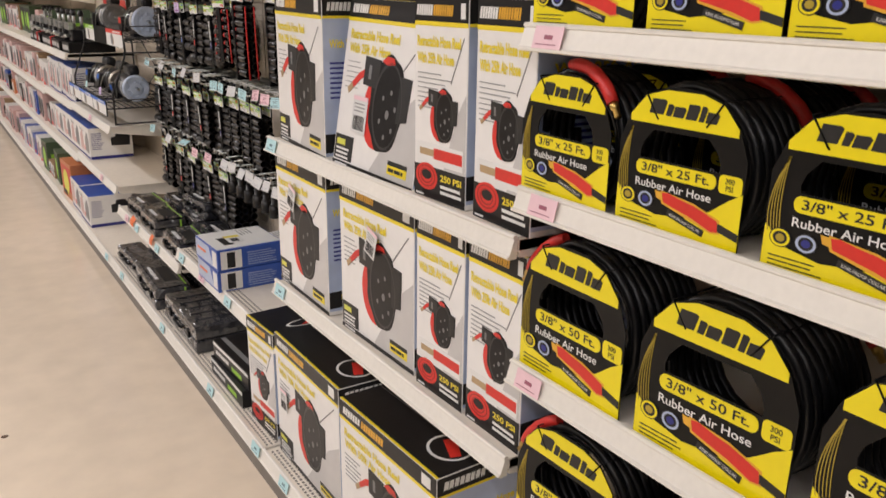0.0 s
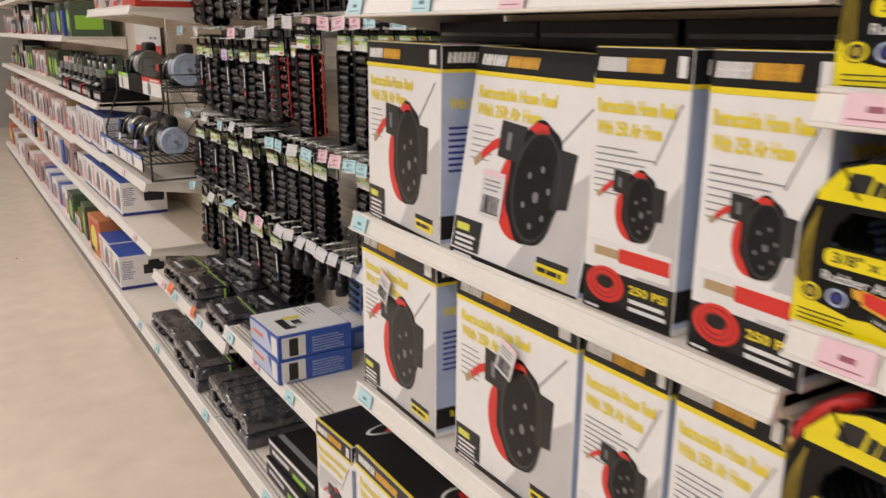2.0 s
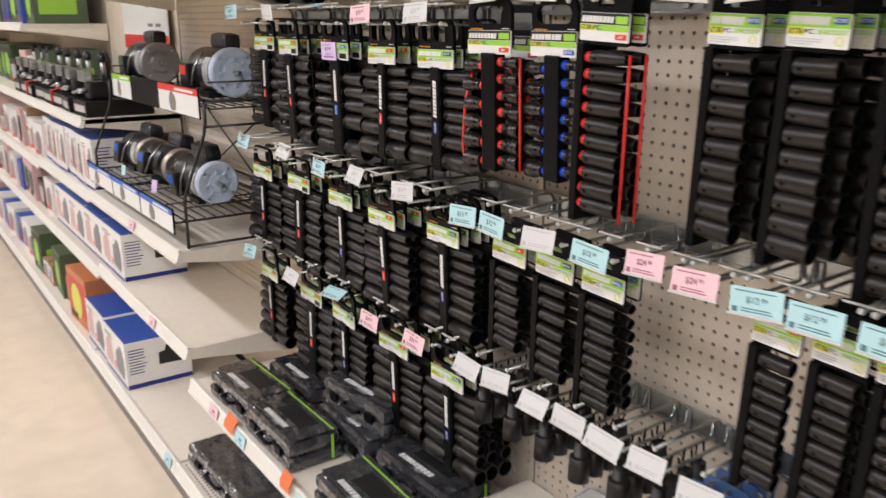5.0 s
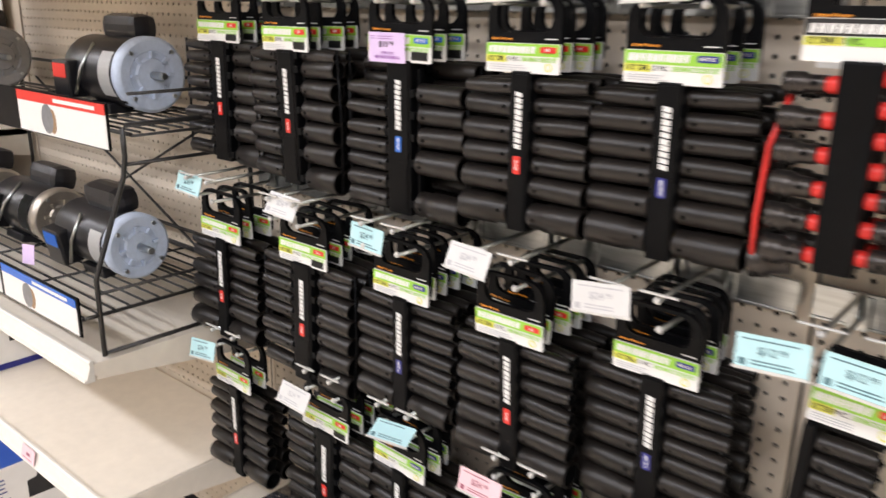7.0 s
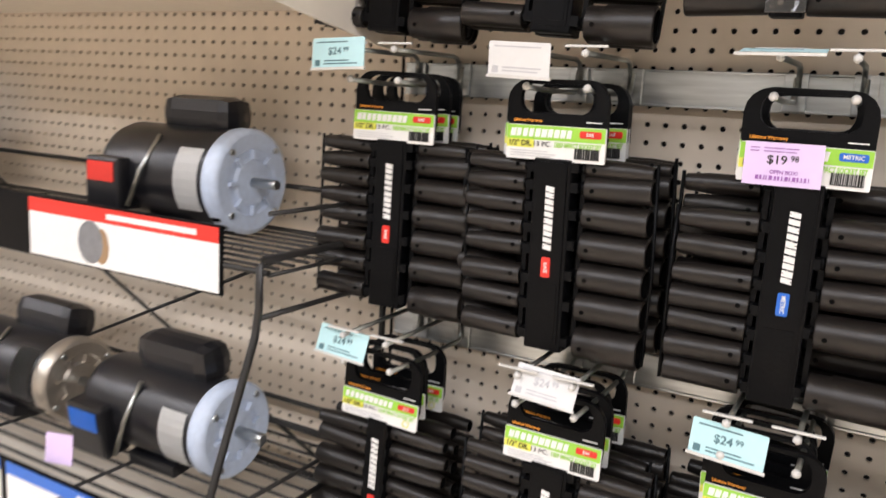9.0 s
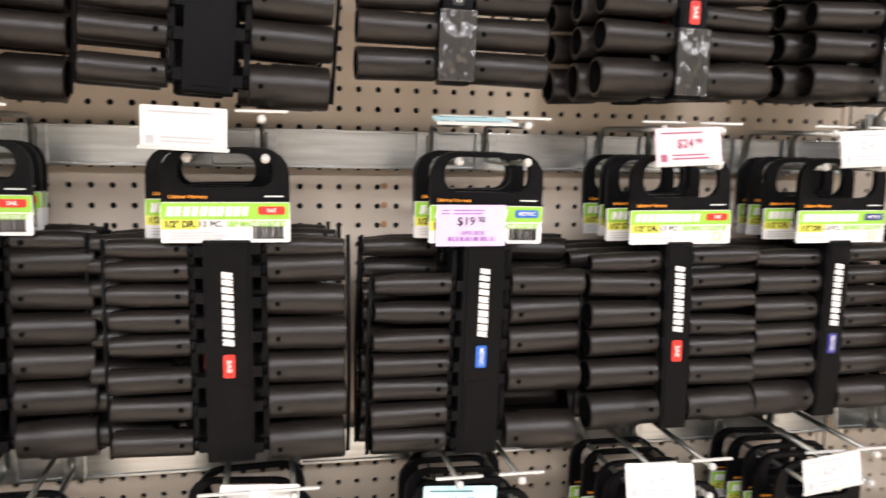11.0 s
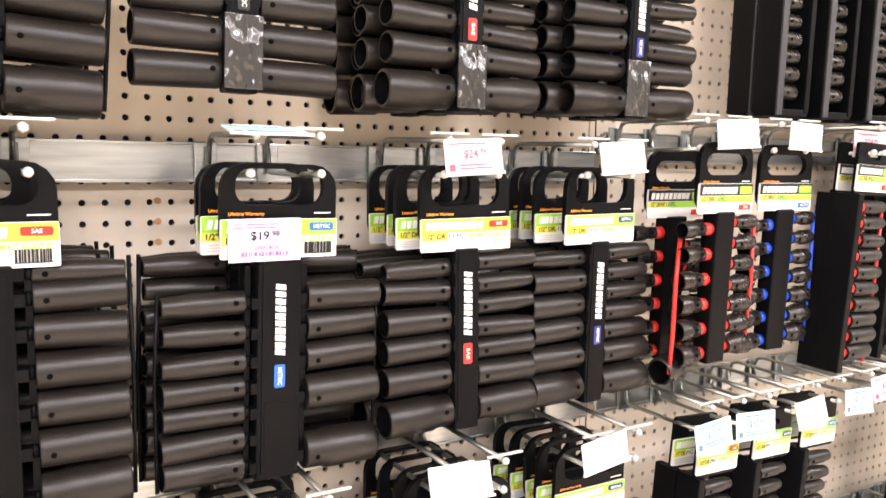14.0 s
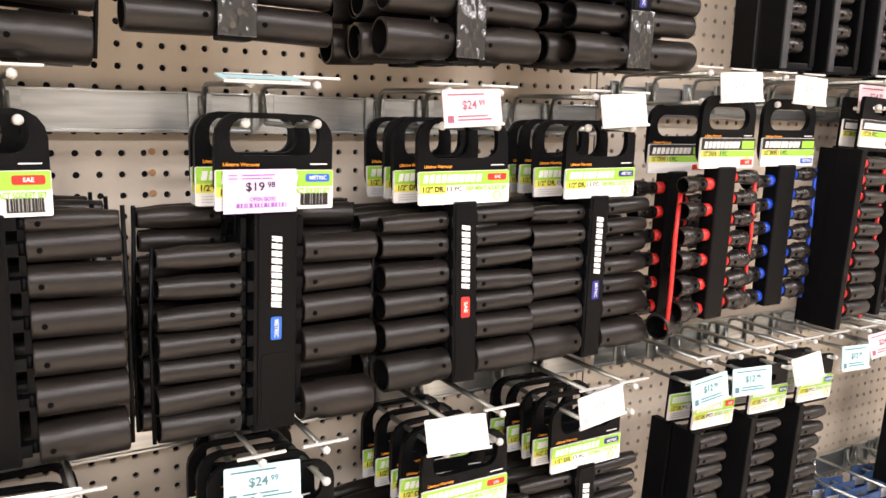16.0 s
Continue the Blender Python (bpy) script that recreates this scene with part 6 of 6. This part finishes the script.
def plain_carton(w, d, h, body, print1, print2, seed, label):
    rng = random.Random(seed)
    ob = thing("carton", label, "carton", "cartons on the far shelves")
    part("body", block(0, -w, 0, d, 0, h, 0.002), body, ob)
    a, b = sorted((rng.uniform(0.05, 0.5), rng.uniform(0.6, 0.95)))
    part("front_print", flat(rect(w * 0.06, h * a, w * 0.94, h * b), FRONT, 0.001), print1, ob)
    part("front_picture", flat(oval(w * rng.uniform(0.35, 0.65), h * 0.45, w * 0.26, h * 0.34, 14), FRONT, 0.0016), print2, ob)
    part("front_patch", flat(rect(w * 0.1, h * 0.08, w * 0.45, h * 0.2), FRONT, 0.0018), RED if seed % 2 else INK, ob)
    part("side_print", flat(rect(d * 0.1, h * 0.2, d * 0.8, h * 0.6), shift(0, -w, 0) @ SIDE, 0.001), print2, ob)
    return ob


KINDS = [
    (plain_carton(0.25, 0.26, 0.20, BOXW, PINKCTN, GREYM, 91, "white carton with faded red picture on a shelf"), 0.25, 0.20),
    (plain_carton(0.20, 0.25, 0.23, PINKCTN, GREYM, REELK, 92, "faded pink printed carton on a shelf"), 0.20, 0.23),
    (plain_carton(0.22, 0.25, 0.16, MOTORK, GREYM, BOXG, 93, "black and grey printed carton on a shelf"), 0.22, 0.16),
    (plain_carton(0.20, 0.25, 0.14, ORCTN, BROWN, BOXW, 94, "orange printed carton on a shelf"), 0.20, 0.14),
    (plain_carton(0.19, 0.25, 0.19, BLUECTN, GREYM, NAVY, 95, "blue and white carton on a shelf"), 0.19, 0.19),
    (plain_carton(0.25, 0.28, 0.25, DGREEN, INK, GREEN, 96, "dark green printed carton on a shelf"), 0.25, 0.25),
    (plain_carton(0.12, 0.22, 0.12, BROWN, BOXW, GREYM, 97, "small brown carton on a shelf"), 0.12, 0.12),
    (plain_carton(0.36, 0.28, 0.27, ORCTN, REDCTN, YELLOWT, 98, "large orange and red printed carton"), 0.36, 0.27),
]
SPOTS = [[] for _ in KINDS]
rng = random.Random(17)


def fill(y0, y1, z, clear, weights, x=1.335):
    """Stands cartons side by side along a shelf, now and then two high."""
    y = y0
    while y < y1 - 0.1:
        k = rng.choices(range(len(KINDS)), weights)[0]
        w, h = KINDS[k][1], KINDS[k][2]
        if h > clear or y + w > y1:
            k, w, h = 6, 0.12, 0.12
        zz = z - 0.004
        while zz + h < z + clear:
            SPOTS[k].append(shift(x + rng.uniform(0, 0.03), y + w, zz) @ pose(0, 0, 0, 0, 0, rng.uniform(-3, 3)))
            zz += h + 0.001
            if rng.random() < 0.45:
                break
        y += w + rng.uniform(0.004, 0.03)


place(motor_carton(0.185, 0.26, 0.235, 82), [shift(1.335 + 0.006 * (k % 3), 6.60 + 0.196 * k, 0.871) @ pose(0, 0, 0, 0, 0, (1, -2, 0)[k % 3]) for k in range(6)])
SPOTS[7].append(shift(1.26, 6.95, 0.141) @ pose(0, 0, 0, 0, 0, 2))
fill(7.0, 7.6, 0.145, 0.3, (1, 1, 3, 3, 1, 2, 3, 0), 1.27)
for ya, yb in zip(BAYS[7:], BAYS[8:]):
    fill(ya + 0.02, yb - 0.02, 0.145, 0.32, (5, 4, 2, 1, 1.5, 1, 1, 0.3), 1.265)
    fill(ya + 0.02, yb - 0.02, 0.52, 0.28, (6, 4, 2, 1, 1, 0, 1, 0))
    fill(ya + 0.02, yb - 0.02, 0.85, 0.3, (7, 5, 2, 0, 0, 0, 1, 0))
    fill(ya + 0.02, yb - 0.02, 1.205, 0.34, (2, 2, 5, 0, 1, 5 if ya < 9 else 2, 1, 0), 1.42)
    fill(ya + 0.02, yb - 0.02, 1.97, 0.26, (2, 2, 5, 0, 2, 3, 0, 0), 1.36)
    if yb < 14:
        fill(ya + 0.02, yb - 0.02, 1.60, 0.34, (2, 2, 4, 0, 2, 6 if ya < 9 else 2, 0, 0), 1.36)
fill(5.53, 6.36, 1.755, 0.26, (4, 2, 1, 0, 0, 0, 0, 0), 1.33)
for (proto, w, h), spots in zip(KINDS, SPOTS):
    place(proto, spots)

# red-edged white cartons on the top shelf's end
end_carton = thing("carton", "white carton with a broad red edge on the top shelf", "carton", "cartons on the far shelves")
part("body", block(0, -0.3, 0, 0.38, 0, 0.2, 0.002), REDCTN, end_carton)
part("side_print", flat(rect(0.03, 0.03, 0.35, 0.19), shift(0, -0.3, 0) @ SIDE, 0.001), BOXW, end_carton)


# ---- bench tools on the far shelf ----
def bench_tool(seed, tied):
    rng = random.Random(seed)
    ob = thing("bench_vise", "grey cast bench tool with bright rods on a black box", "bench tool", "bench tools")
    part("box", block(0, -0.2, 0, 0.3, 0, 0.07, 0.003), BOXK, ob, "black carton under it")
    part("box_print", flat(rect(0.02, 0.02, 0.18, 0.05), FRONT, 0.001), BOXG, ob)
    part("body", block(0.04, -0.14, 0.072, 0.2, -0.05, 0.15, 0.012), MOTORK, ob)
    part("jaw", block(0.02, -0.15, 0.15, 0.06, -0.04, 0.2, 0.006), STEEL, ob)
    part("rod", tube([(0.0, -0.1, 0.11), (0.04, -0.1, 0.11)], 0.012, 10), STEEL, ob)
    part("lever", tube([(0.0, -0.02, 0.10), (0.0, -0.18, 0.12)], 0.006, 8), STEEL, ob, "bright steel lever")
    part("column", tube([(0.12, -0.1, 0.15), (0.12, -0.1, 0.25)], 0.011, 10), STEEL, ob)
    part("knob", turned([(0.235, 0.001), (0.235, 0.018), (0.25, 0.02), (0.275, 0.014), (0.275, 0.001)], "z", 12, shift(0.12, -0.1, 0)), MOTORK, ob)
    if tied:
        part("ribbon", tube([(-0.004, -0.005, 0.0), (-0.006, -0.008, 0.075), (0.06, -0.02, 0.09), (0.1, -0.05, 0.12)], 0.006, 6), REDPL, ob, "red ribbon")
    return ob


place(bench_tool(5, False), [shift(1.33, 6.63 + 0.235 * k, 1.201) @ pose(0, 0, 0, 0, 0, (3, -4, 2, 0)[k % 4]) for k in (0, 1, 3, 4, 6, 7)])
place(bench_tool(6, True), [shift(1.33, 6.63 + 0.235 * k, 1.201) @ pose(0, 0, 0, 0, 0, (3, -4, 2, 0)[k % 4]) for k in (2, 5)])
place(end_carton, [shift(1.34, 5.50, 1.751)])
